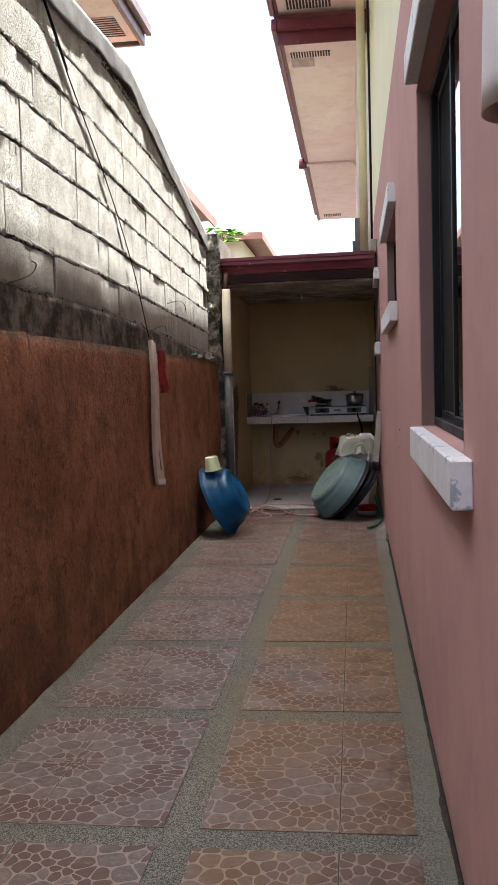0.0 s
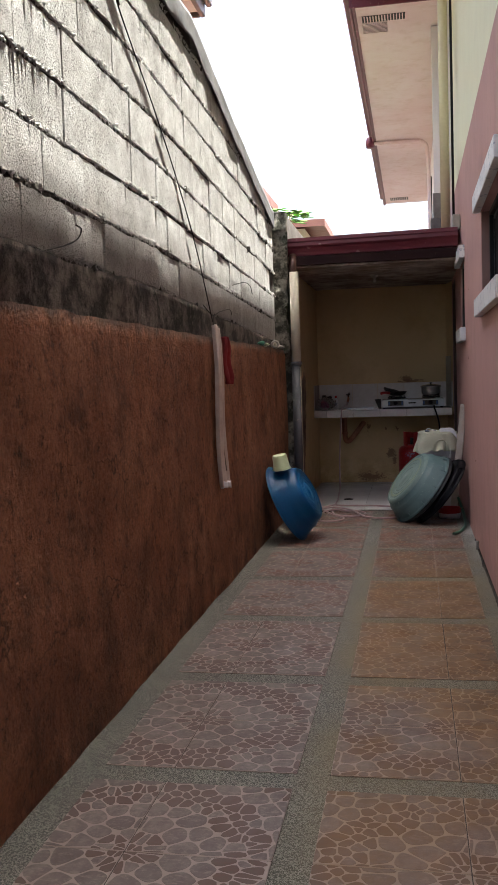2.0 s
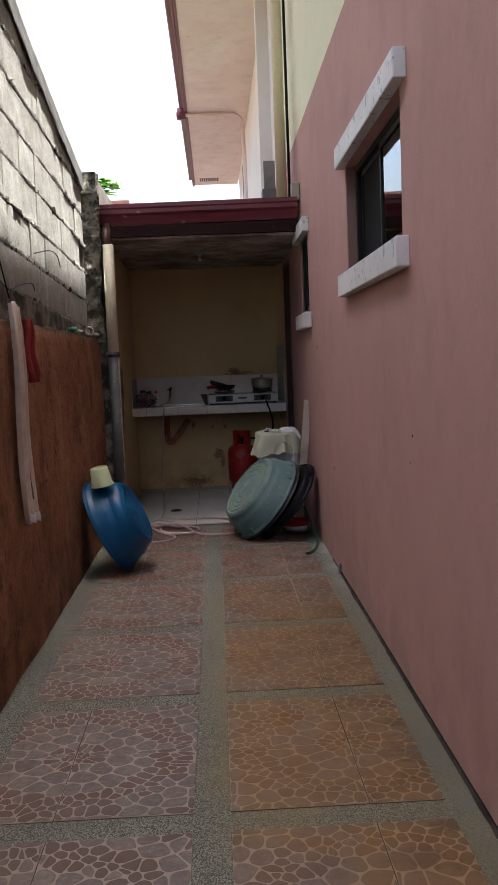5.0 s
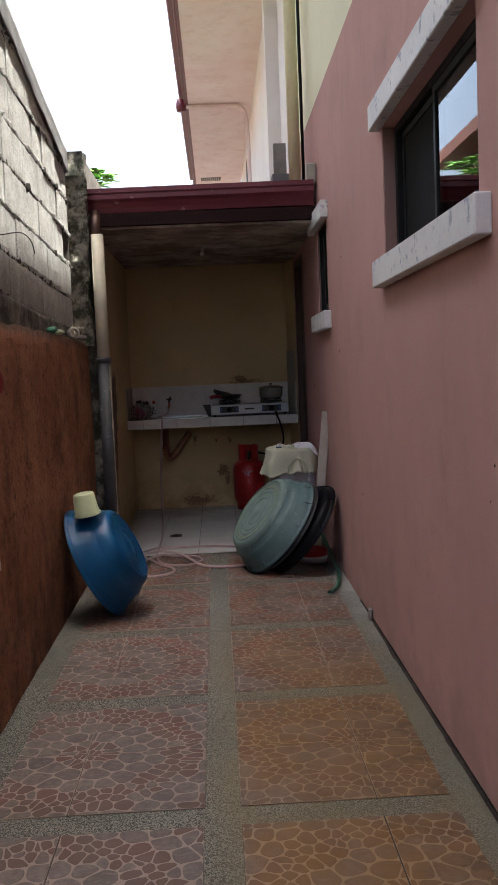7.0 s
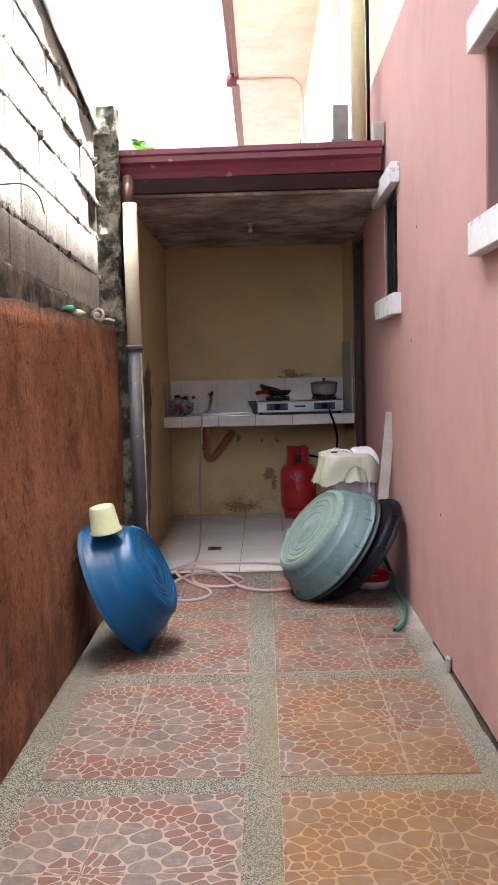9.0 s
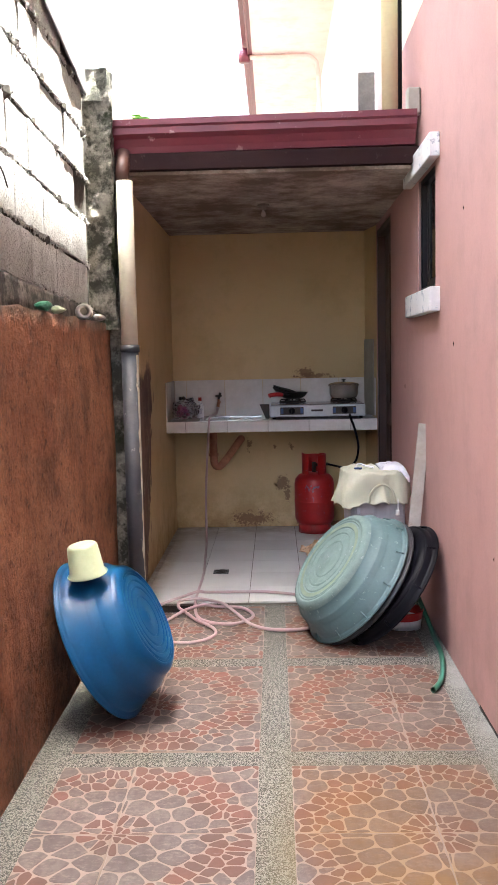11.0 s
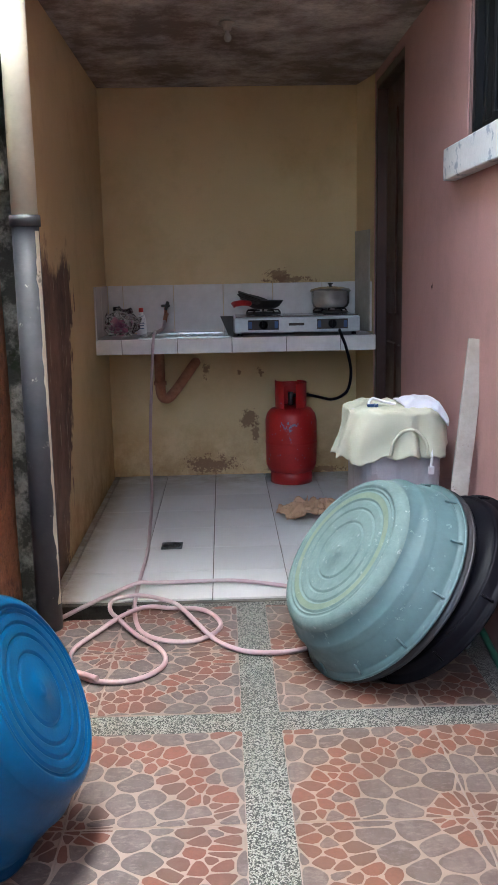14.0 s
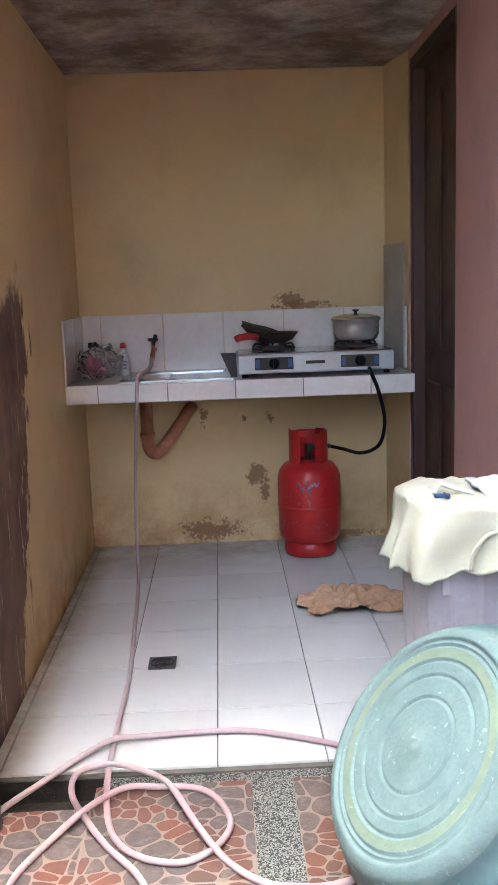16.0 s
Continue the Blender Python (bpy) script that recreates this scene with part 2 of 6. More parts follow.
def kitchen_paint(name, peeled):
    """Mustard paint with soot, damp blisters, and on one wall a large peeled stretch of dark render."""
    s = Shade(name)
    x, y, z = s.axis(0), s.axis(1), s.axis(2)
    col = s.mix(s.ramp(s.noise(1.2, 5), 0.35, 0.68), (0.66, 0.51, 0.285), (0.60, 0.45, 0.245))
    col = s.mix(s.ramp(s.noise(2.6, 8, 0.7), 0.5, 0.72, 0.0, 0.35), col, (0.36, 0.25, 0.12))
    low = s.math("MULTIPLY", s.ramp(z, 0.0, 0.45, 1.0, 0.0), s.ramp(s.noise(5.0, 7, 0.75), 0.4, 0.62))
    col = s.mix(s.math("MULTIPLY", low, 0.7), col, (0.30, 0.17, 0.06))
    rough_n = s.noise(11.0, 9, 0.78)
    fine_n = s.noise(45.0, 6, 0.8)
    blobs = [(0.14, 1.21, 0.10, 0.05), (0.22, 1.19, 0.22, 0.03), (-0.28, 0.07, 0.20, 0.07), (-0.05, 0.36, 0.06, 0.06), (0.0, 0.27, 0.03, 0.08), (-0.30, 0.66, 0.03, 0.06), (0.03, 0.64, 0.03, 0.03), (-0.10, 0.64, 0.015, 0.02), (0.35, 0.03, 0.3, 0.03)]
    if not peeled:
        for bx, bz, rx, rz in blobs:
            a = s.math("DIVIDE", s.math("SUBTRACT", x, bx), rx)
            b = s.math("DIVIDE", s.math("SUBTRACT", z, bz), rz)
            d = s.math("SQRT", s.math("ADD", s.math("MULTIPLY", a, a), s.math("MULTIPLY", b, b)))
            d = s.math("ADD", d, s.math("MULTIPLY", s.math("SUBTRACT", rough_n, 0.5), 3.2))
            d = s.math("ADD", d, s.math("MULTIPLY", s.math("SUBTRACT", fine_n, 0.5), 3.0))
            col = s.mix(s.ramp(d, 0.55, 0.75, 0.8, 0.0), col, (0.19, 0.10, 0.06))
        soot = s.math("MULTIPLY", s.ramp(z, 1.17, 1.6, 1.0, 0.0), s.ramp(x, -0.2, 0.3))
        col = s.mix(s.math("MULTIPLY", soot, 0.25), col, (0.25, 0.17, 0.08))
    else:
        run = s.noise(1.0, 7, 0.75, s.scaled(1.0, 7.0, 3.0))
        edge = s.math("ADD", y, s.math("MULTIPLY", s.math("SUBTRACT", run, 0.5), 0.9))
        edge = s.math("ADD", edge, s.math("MULTIPLY", s.math("ABSOLUTE", s.math("SUBTRACT", z, 1.1)), 0.35))
        mask = s.math("MULTIPLY", s.ramp(edge, 11.17, 11.20, 1.0, 0.0), s.ramp(s.math("ADD", z, s.math("MULTIPLY", s.noise(5.0, 6, 0.7), 0.6)), 1.55, 1.65, 1.0, 0.0))
        bare = s.mix(s.ramp(s.noise(5.0, 8, 0.7), 0.35, 0.6), (0.20, 0.12, 0.10), (0.065, 0.045, 0.04))
        bare = s.mix(s.ramp(s.noise(1.0, 6, 0.8, s.scaled(1.0, 30.0, 3.0)), 0.6, 0.64, 0.0, 0.8), bare, (0.55, 0.50, 0.38))
        col = s.mix(mask, col, bare)
        strip = s.math("ADD", y, s.math("MULTIPLY", s.math("SUBTRACT", s.noise(6.0, 5), 0.5), 0.1))
        col = s.mix(s.ramp(strip, 10.17, 10.18, 1.0, 0.0), col, (0.58, 0.54, 0.42))
        col = s.mix(s.math("MULTIPLY", s.ramp(y, 10.1, 11.4, 0.45, 0.0), s.ramp(s.noise(2.0, 6), 0.35, 0.6)), col, (0.33, 0.19, 0.12))
    s.bump(s.math("ADD", s.noise(90.0, 5, 0.7), s.math("MULTIPLY", rough_n, 1.5)), 0.25, 0.005)
    return s.done(col, 0.75, 0, 0.3)


M_YELLOW, M_PEELED = kitchen_paint("mustard_paint", False), kitchen_paint("mustard_paint_peeled", True)
M_WHITE = worn("white_trim_paint", (0.80, 0.80, 0.80), (0.70, 0.70, 0.71), 0.6, 3.6, 70.0, 0.35, c=(0.36, 0.40, 0.46), wear=0.57)


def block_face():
    """Cast hollow block: pale pitted face, grime and runs; stain and shade painted darker towards the wall's foot."""
    s = Shade("block_face_cast")
    z = s.axis(2)
    col = s.mix(s.ramp(s.noise(8.0, 8, 0.7), 0.4, 0.62), (0.72, 0.72, 0.70), (0.50, 0.495, 0.475))
    tone = s.node("ShaderNodeObjectInfo", out=5)
    col = s.mix(s.ramp(tone, 0.0, 1.0, 0.0, 0.25), col, (0.40, 0.385, 0.36))
    run = s.noise(1.0, 8, 0.75, s.scaled(1.0, 9.0, 1.6))
    col = s.mix(s.ramp(run, 0.56, 0.68, 0.0, 0.6), col, (0.20, 0.185, 0.165))
    # painted stain and eave shade on low courses, higher at the near end
    shade_stain = s.math("ADD", s.math("ADD", z, s.math("MULTIPLY", s.axis(1), 0.06)), s.math("MULTIPLY", s.math("SUBTRACT", s.noise(2.6, 8, 0.7), 0.5), 0.7))
    col = s.mix(s.ramp(shade_stain, 2.1, 2.4, 0.6, 0.0), col, (0.24, 0.20, 0.175))
    pit = s.node("ShaderNodeTexVoronoi", Vector=s.pos, Scale=95.0)
    pits = s.math("MULTIPLY", s.ramp(pit, 0.12, 0.36, 1.0, 0.0), s.ramp(s.noise(9.0, 4), 0.35, 0.6))
    col = s.mix(s.math("MULTIPLY", pits, 0.85), col, (0.08, 0.072, 0.065))
    grit = s.noise(130.0, 3, 0.6)
    col = s.mix(s.ramp(grit, 0.52, 0.66, 0.0, 0.55), col, (0.22, 0.21, 0.19))
    h = s.math("SUBTRACT", s.math("ADD", s.math("ADD", s.noise(75.0, 6, 0.8), grit), s.noise(18.0, 4, 0.6)), s.math("MULTIPLY", pits, 1.5))
    s.bump(h, 1.0, 0.016)
    return s.done(col, 0.95, 0, 0.15)


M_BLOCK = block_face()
# mortar tinted dark for the shade in its recessed joints; pale crumbs stand proud
M_MORTAR = concrete("mortar", (0.13, 0.12, 0.105), (0.04, 0.036, 0.032), 5.0, 60.0, 1.0)
M_OLDCON = concrete("mossy_concrete", (0.27, 0.26, 0.225), (0.045, 0.045, 0.036), 9.0, 50.0, 1.0, 0.42, 0.56, moss=(0.022, 0.028, 0.015))
M_BASECON = concrete("dark_wet_concrete", (0.20, 0.175, 0.15), (0.035, 0.031, 0.027), 7.0, 32.0, 1.0, 0.40, 0.56, moss=(0.018, 0.02, 0.014))
M_BOARD = worn("thin_grey_board", (0.42, 0.40, 0.34), (0.34, 0.32, 0.27), 0.7, 5.0, 50.0, 0.1)
M_GREYCON = concrete("grey_concrete", (0.36, 0.35, 0.33), (0.17, 0.16, 0.15), 2.0, 80.0, 0.4)
M_CEIL = concrete("sooty_ceiling", (0.60, 0.53, 0.47), (0.20, 0.155, 0.13), 3.2, 40.0, 0.25, 0.38, 0.60)
M_MAROON = worn("maroon_metal", (0.16, 0.025, 0.04), (0.125, 0.02, 0.034), 0.42, 4.0, 90.0, 0.08, c=(0.3, 0.17, 0.17))
M_SOFFIT = plaster("soffit_board", (0.76, 0.59, 0.60), (0.82, 0.70, 0.71), (0.52, 0.33, 0.26), 0.4, 0.0, 60.0, 0.1)
M_BROWNWOOD = worn("dark_door_wood", (0.045, 0.018, 0.014), (0.075, 0.032, 0.022), 0.5, 5.0, 60.0, 0.25)
# maroon timber darkened for the shade under the gutter; paint chips share it
M_DARKTRIM = worn("shaded_timber_and_chips", (0.016, 0.006, 0.007), (0.024, 0.010, 0.010), 0.8, 5.0, 60.0, 0.3, c=(0.05, 0.035, 0.03), spec=0.15)
M_BLACK = worn("black_aluminium", (0.008, 0.008, 0.008), (0.012, 0.012, 0.012), 0.5, 5.0, 90.0, 0.05, spec=0.2)
M_PVC = worn("ivory_pvc", (0.66, 0.63, 0.50), (0.6, 0.56, 0.44), 0.45, 3.0, 40.0, 0.1, c=(0.25, 0.23, 0.18))
M_YPIPE = worn("yellow_pipe_paint", (0.72, 0.67, 0.44), (0.66, 0.6, 0.38), 0.5, 3.0, 40.0, 0.1)
M_GREYPIPE = worn("dark_grey_pipe", (0.075, 0.08, 0.09), (0.05, 0.055, 0.065), 0.6, 4.0, 60.0, 0.2, c=(0.3, 0.3, 0.27))


def floor_glaze():
    s = Shade("white_floor_glaze")
    tone = s.node("ShaderNodeObjectInfo", out=5)
    col = s.mix(tone, (0.60, 0.60, 0.585), (0.52, 0.52, 0.51))
    col = s.mix(s.ramp(s.noise(5.0, 9, 0.55), 0.3, 0.8, 0.0, 0.25), col, (0.48, 0.465, 0.43))
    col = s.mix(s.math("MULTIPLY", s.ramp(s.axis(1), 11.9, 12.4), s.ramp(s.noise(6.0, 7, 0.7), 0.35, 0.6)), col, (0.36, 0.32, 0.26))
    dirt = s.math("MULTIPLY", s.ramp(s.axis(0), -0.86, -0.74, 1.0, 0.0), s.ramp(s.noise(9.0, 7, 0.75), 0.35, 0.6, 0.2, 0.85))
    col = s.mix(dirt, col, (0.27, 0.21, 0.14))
    return s.done(col, s.ramp(s.noise(6.0, 6), 0.3, 0.7, 0.42, 0.6), 0, 0.3)


M_FTILE = floor_glaze()
M_GROUT = worn("dark_grout", (0.17, 0.15, 0.125), (0.11, 0.10, 0.085), 0.9, 6.0, 80.0, 0.3)
M_CTILE = worn("white_glazed_tile", (0.72, 0.70, 0.68), (0.64, 0.61, 0.59), 0.15, 3.0, 30.0, 0.03)
M_FLASH = worn("dull_flashing", (0.17, 0.17, 0.175), (0.10, 0.10, 0.105), 0.65, 5.0, 30.0, 0.5)
M_BLUE = worn("blue_plastic", (0.003, 0.075, 0.20), (0.003, 0.06, 0.165), 0.36, 5.0, 80.0, 0.12, spec=0.25)
M_GREEN = worn("sea_green_plastic", (0.10, 0.172, 0.178), (0.082, 0.145, 0.15), 0.5, 7.0, 70.0, 0.1, c=(0.18, 0.27, 0.255))
M_GREENPALE = worn("scuffed_green_plastic", (0.155, 0.225, 0.212), (0.128, 0.192, 0.183), 0.75, 14.0, 90.0, 0.4, c=(0.30, 0.36, 0.34))
M_RINGSTAIN = worn("stained_green_plastic", (0.185, 0.235, 0.165), (0.15, 0.205, 0.145), 0.7, 9.0, 60.0, 0.3, c=(0.26, 0.30, 0.24))
M_GREYPL = worn("dark_grey_plastic", (0.022, 0.023, 0.026), (0.034, 0.035, 0.038), 0.32, 6.0, 70.0, 0.1, spec=0.4)
M_BLACKPL = worn("black_plastic", (0.004, 0.004, 0.006), (0.007, 0.007, 0.01), 0.4, 6.0, 70.0, 0.1, spec=0.08)
M_DIPPER = worn("pale_green_plastic", (0.46, 0.53, 0.34), (0.42, 0.49, 0.31), 0.4, 6.0, 60.0, 0.05)
M_HOSE = worn("pink_hose", (0.40, 0.26, 0.28), (0.45, 0.36, 0.36), 0.45, 5.0, 60.0, 0.05)
M_GHOSE = worn("green_hose", (0.03, 0.15, 0.09), (0.04, 0.18, 0.12), 0.4, 5.0, 60.0, 0.05)
M_REDTANK = worn("red_enamel", (0.44, 0.020, 0.020), (0.34, 0.014, 0.016), 0.4, 5.0, 60.0, 0.12, c=(0.14, 0.20, 0.30), wear=0.63)
M_STEEL = worn("stainless_steel", (0.55, 0.55, 0.56), (0.45, 0.45, 0.46), 0.25, 5.0, 50.0, 0.03, 1.0)
M_ALU = worn("dull_aluminium", (0.68, 0.66, 0.62), (0.50, 0.48, 0.45), 0.25, 8.0, 50.0, 0.05, 0.7)
M_IRON = worn("black_iron", (0.015, 0.014, 0.013), (0.03, 0.025, 0.02), 0.55, 10.0, 60.0, 0.2)
M_STOVE = worn("stove_enamel", (0.50, 0.54, 0.57), (0.42, 0.46, 0.49), 0.3, 6.0, 60.0, 0.05, 0.3)
M_SHIRT = worn("cream_cotton", (0.56, 0.56, 0.43), (0.50, 0.50, 0.38), 0.95, 4.0, 300.0, 0.3)
M_WHITECLOTH = worn("white_cotton", (0.72, 0.72, 0.76), (0.62, 0.62, 0.68), 0.95, 6.0, 250.0, 0.3)
M_PALECLOTH = worn("pale_pink_cotton", (0.80, 0.74, 0.72), (0.74, 0.66, 0.64), 0.95, 6.0, 250.0, 0.3)
M_TOWEL = worn("faded_towel", (0.66, 0.58, 0.53), (0.52, 0.42, 0.37), 0.95, 9.0, 200.0, 0.5)
M_TOWELEDGE = worn("dark_towel_hem", (0.10, 0.08, 0.07), (0.15, 0.11, 0.09), 0.95, 9.0, 200.0, 0.4)
M_REDCLOTH = worn("red_cloth", (0.26, 0.015, 0.02), (0.18, 0.012, 0.016), 0.9, 9.0, 200.0, 0.3)
M_RAG = worn("brown_rag", (0.52, 0.34, 0.21), (0.40, 0.24, 0.14), 0.95, 9.0, 200.0, 0.4)
M_BIN = worn("grey_white_plastic", (0.52, 0.50, 0.53), (0.44, 0.42, 0.45), 0.5, 5.0, 60.0, 0.1, c=(0.3, 0.28, 0.27))
M_PLANK = worn("weathered_plank", (0.46, 0.42, 0.37), (0.36, 0.32, 0.27), 0.85, 7.0, 60.0, 0.5, c=(0.2, 0.17, 0.14))
M_RUST = worn("rusty_pipe", (0.50, 0.23, 0.13), (0.28, 0.11, 0.06), 0.7, 10.0, 60.0, 0.3, c=(0.07, 0.03, 0.02))
M_PURPLE = worn("purple_wrap", (0.32, 0.10, 0.26), (0.48, 0.16, 0.22), 0.4, 20.0, 90.0, 0.2, c=(0.03, 0.05, 0.2))
M_LEAF = worn("leaf_green", (0.09, 0.26, 0.03), (0.14, 0.34, 0.05), 0.5, 9.0, 80.0, 0.1)
M_STEM = worn("stem_brown", (0.12, 0.09, 0.05), (0.08, 0.06, 0.035), 0.8, 9.0, 80.0, 0.3)
M_HOLDER = worn("sooty_holder", (0.40, 0.36, 0.30), (0.30, 0.27, 0.23), 0.6, 20.0, 80.0, 0.1)
M_CHIP = worn("old_blue_print", (0.10, 0.26, 0.50), (0.16, 0.22, 0.30), 0.5, 30.0, 90.0, 0.1)
M_BULB = worn("milky_bulb", (0.45, 0.43, 0.40), (0.38, 0.36, 0.33), 0.2, 9.0, 80.0, 0.0)
M_BLUELABEL = worn("blue_label", (0.02, 0.05, 0.14), (0.03, 0.08, 0.20), 0.4, 15.0, 90.0, 0.0)
M_ROOFTIN = worn("roof_tin", (0.20, 0.06, 0.065), (0.15, 0.045, 0.05), 0.5, 3.0, 60.0, 0.1, c=(0.3, 0.22, 0.2))
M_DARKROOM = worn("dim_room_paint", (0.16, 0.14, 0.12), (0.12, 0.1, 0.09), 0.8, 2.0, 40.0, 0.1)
def joint_cement():
    s = Shade("tile_joint_cement")
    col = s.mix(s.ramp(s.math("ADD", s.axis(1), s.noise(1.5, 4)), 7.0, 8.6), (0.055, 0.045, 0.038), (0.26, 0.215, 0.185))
    s.bump(s.noise(60.0, 4), 0.3, 0.002)
    return s.done(col, 0.85, 0, 0.3)


M_JOINT = joint_cement()
M_SOIL = concrete("dark_soil", (0.06, 0.05, 0.04), (0.025, 0.02, 0.018), 8.0, 60.0, 1.0)


def clear_glass(name, tint, rough=0.02):
    s = Shade(name)
    s.p.inputs["Transmission Weight"].default_value = 1.0
    s.p.inputs["IOR"].default_value = 1.5
    return s.done(tint, rough)


M_GLASS = clear_glass("smoky_glass", (0.35, 0.38, 0.38), 0.01)
M_DARKPANEL = worn("dark_matte_panel", (0.012, 0.012, 0.012), (0.018, 0.018, 0.018), 0.9, 5.0, 300.0, 0.3, spec=0.1)
M_BAG = clear_glass("clear_bag", (0.85, 0.83, 0.85), 0.25)


# ---- shapes ----
def box(bm, x0, x1, y0, y1, z0, z1, bevel=0.0):
    vs = [bm.verts.new((x, y, z)) for x in (x0, x1) for y in (y0, y1) for z in (z0, z1)]
    fs = [bm.faces.new([vs[i] for i in q]) for q in ((0, 1, 3, 2), (4, 6, 7, 5), (0, 4, 5, 1), (2, 3, 7, 6), (0, 2, 6, 4), (1, 5, 7, 3))]
    if bevel:
        bmesh.ops.bevel(bm, geom=list({e for f in fs for e in f.edges}), offset=bevel, segments=1, affect="EDGES", profile=0.5)
    return vs


def prism(bm, plan, z0, z1):
    """An upright prism over a plan outline."""
    lo = [bm.verts.new((x, y, z0)) for x, y in plan]
    hi = [bm.verts.new((x, y, z1)) for x, y in plan]
    bm.faces.new(lo[::-1]), bm.faces.new(hi)
    for i in range(len(plan)):
        j = (i + 1) % len(plan)
        bm.faces.new((lo[i], lo[j], hi[j], hi[i]))
    bmesh.ops.recalc_face_normals(bm, faces=bm.faces[:])


def lathe(bm, profile, seg=40, m=None, smooth=True):
    """Turns (radius, height) pairs round z."""
    m = m or Matrix()
    rings = []
    for r, z in profile:
        if r < 1e-5:
            rings.append([bm.verts.new(m @ Vector((0, 0, z)))])
        else:
            rings.append([bm.verts.new(m @ Vector((r * math.cos(a), r * math.sin(a), z))) for a in (math.tau * i / seg for i in range(seg))])
    for p, q in zip(rings, rings[1:]):
        for i in range(seg):
            j = (i + 1) % seg
            if len(p) == 1 and len(q) == 1:
                continue
            vs = [p[0], q[j], q[i]] if len(p) == 1 else [p[i], p[j], q[0]] if len(q) == 1 else [p[i], p[j], q[j], q[i]]
            bm.faces.new(vs).smooth = smooth


def tube(bm, pts, r, seg=10, close=True):
    """A round tube along points."""
    pts = [Vector(p) for p in pts]
    side = None
    rings = []
    for i, p in enumerate(pts):
        way = (pts[min(i + 1, len(pts) - 1)] - pts[max(i - 1, 0)]).normalized()
        if side is None:
            side = way.cross(Vector((0.3, 0.2, 1)) if abs(way.z) < 0.9 else Vector((1, 0.2, 0))).normalized()
        side = (side - way * side.dot(way)).normalized()
        up = way.cross(side)
        rad = r[i] if isinstance(r, (list, tuple)) else r
        rings.append([bm.verts.new(p + rad * (math.cos(a) * side + math.sin(a) * up)) for a in (math.tau * k / seg for k in range(seg))])
    for a, b in zip(rings, rings[1:]):
        for k in range(seg):
            bm.faces.new((a[k], a[(k + 1) % seg], b[(k + 1) % seg], b[k])).smooth = True
    if close:
        bm.faces.new(rings[0][::-1]), bm.faces.new(rings[-1])


def smooth_path(ctrl, n=8):
    """A Catmull-Rom line through the points."""
    c = [Vector(p) for p in ctrl]
    c = [2 * c[0] - c[1], *c, 2 * c[-1] - c[-2]]
    out = []
    for i in range(1, len(c) - 2):
        a, b, d, e = c[i - 1], c[i], c[i + 1], c[i + 2]
        for k in range(n):
            t = k / n
            out.append(0.5 * (2 * b + (d - a) * t + (2 * a - 5 * b + 4 * d - e) * t * t + (3 * b - a - 3 * d + e) * t**3))
    return out + [c[-2]]


def sheet(bm, fn, nu, nv, thick=0.0):
    """A sheet from fn(u, v), with a back at a distance when thick."""
    grid = [[bm.verts.new(fn(i / nu, j / nv)) for j in range(nv + 1)] for i in range(nu + 1)]
    faces = [bm.faces.new((grid[i][j], grid[i + 1][j], grid[i + 1][j + 1], grid[i][j + 1])) for i in range(nu) for j in range(nv)]
    for f in faces:
        f.smooth = True
    if thick:
        bm.normal_update()
        bmesh.ops.solidify(bm, geom=faces, thickness=thick)


def part(name, bm, material, parent=None, label="", kind="", category="", group=""):
    me = bpy.data.meshes.new(name)
    bmesh.ops.recalc_face_normals(bm, faces=bm.faces[:])
    bm.to_mesh(me)
    bm.free()
    me.materials.append(material)
    ob = new(name, me)
    ob.parent = parent
    if parent and parent.data is None and tuple(parent.location) != (0, 0, 0):
        ob.matrix_parent_inverse = Matrix.Translation(-parent.location)
    return tagged(ob, label, category, group, kind)


def thing(name, label, category, at=(0, 0, 0), group=""):
    ob = new(name)
    ob.empty_display_size = 0.05
    ob.location = at
    return tagged(ob, label, category, group)


def block_part(name, dims, material, parent=None, label="", kind="", bevel=0.0, category="", rough=0.0):
    bm = bmesh.new()
    box(bm, *dims, bevel=bevel)
    return part(name, bm, material, parent, label, kind, category)


# ---- the setting ----
WX = 0.67      # face of the house wall
RX = -0.93     # face of the terracotta wall
YB = 12.42     # back wall of the outdoor kitchen
Y0 = -4.0

block_part("ground", (-60, 60, -60, 80, -0.30, -0.06), M_SOIL, kind="structure")
# bed under the tiles: washed pebble strips show between the tile blocks
bm = bmesh.new()
box(bm, RX - 0.03, WX + 0.02, Y0, 10.0, -0.058, 0.0)
box(bm, -0.56, WX + 0.02, 10.0, 10.24, -0.058, 0.0)
part("corridor_floor", bm, M_PEBBLE, kind="structure")
block_part("kitchen_floor", (-0.90, 0.95, 10.243, YB + 0.1, -0.058, 0.004), M_GROUT, kind="structure")


# dark plate added on the slab face; it paints the drain hole's shade
block_part("drain_hole_shade", (-0.90, -0.562, 10.2365, 10.2425, -0.059, 0.0), M_SOIL, kind="structure")


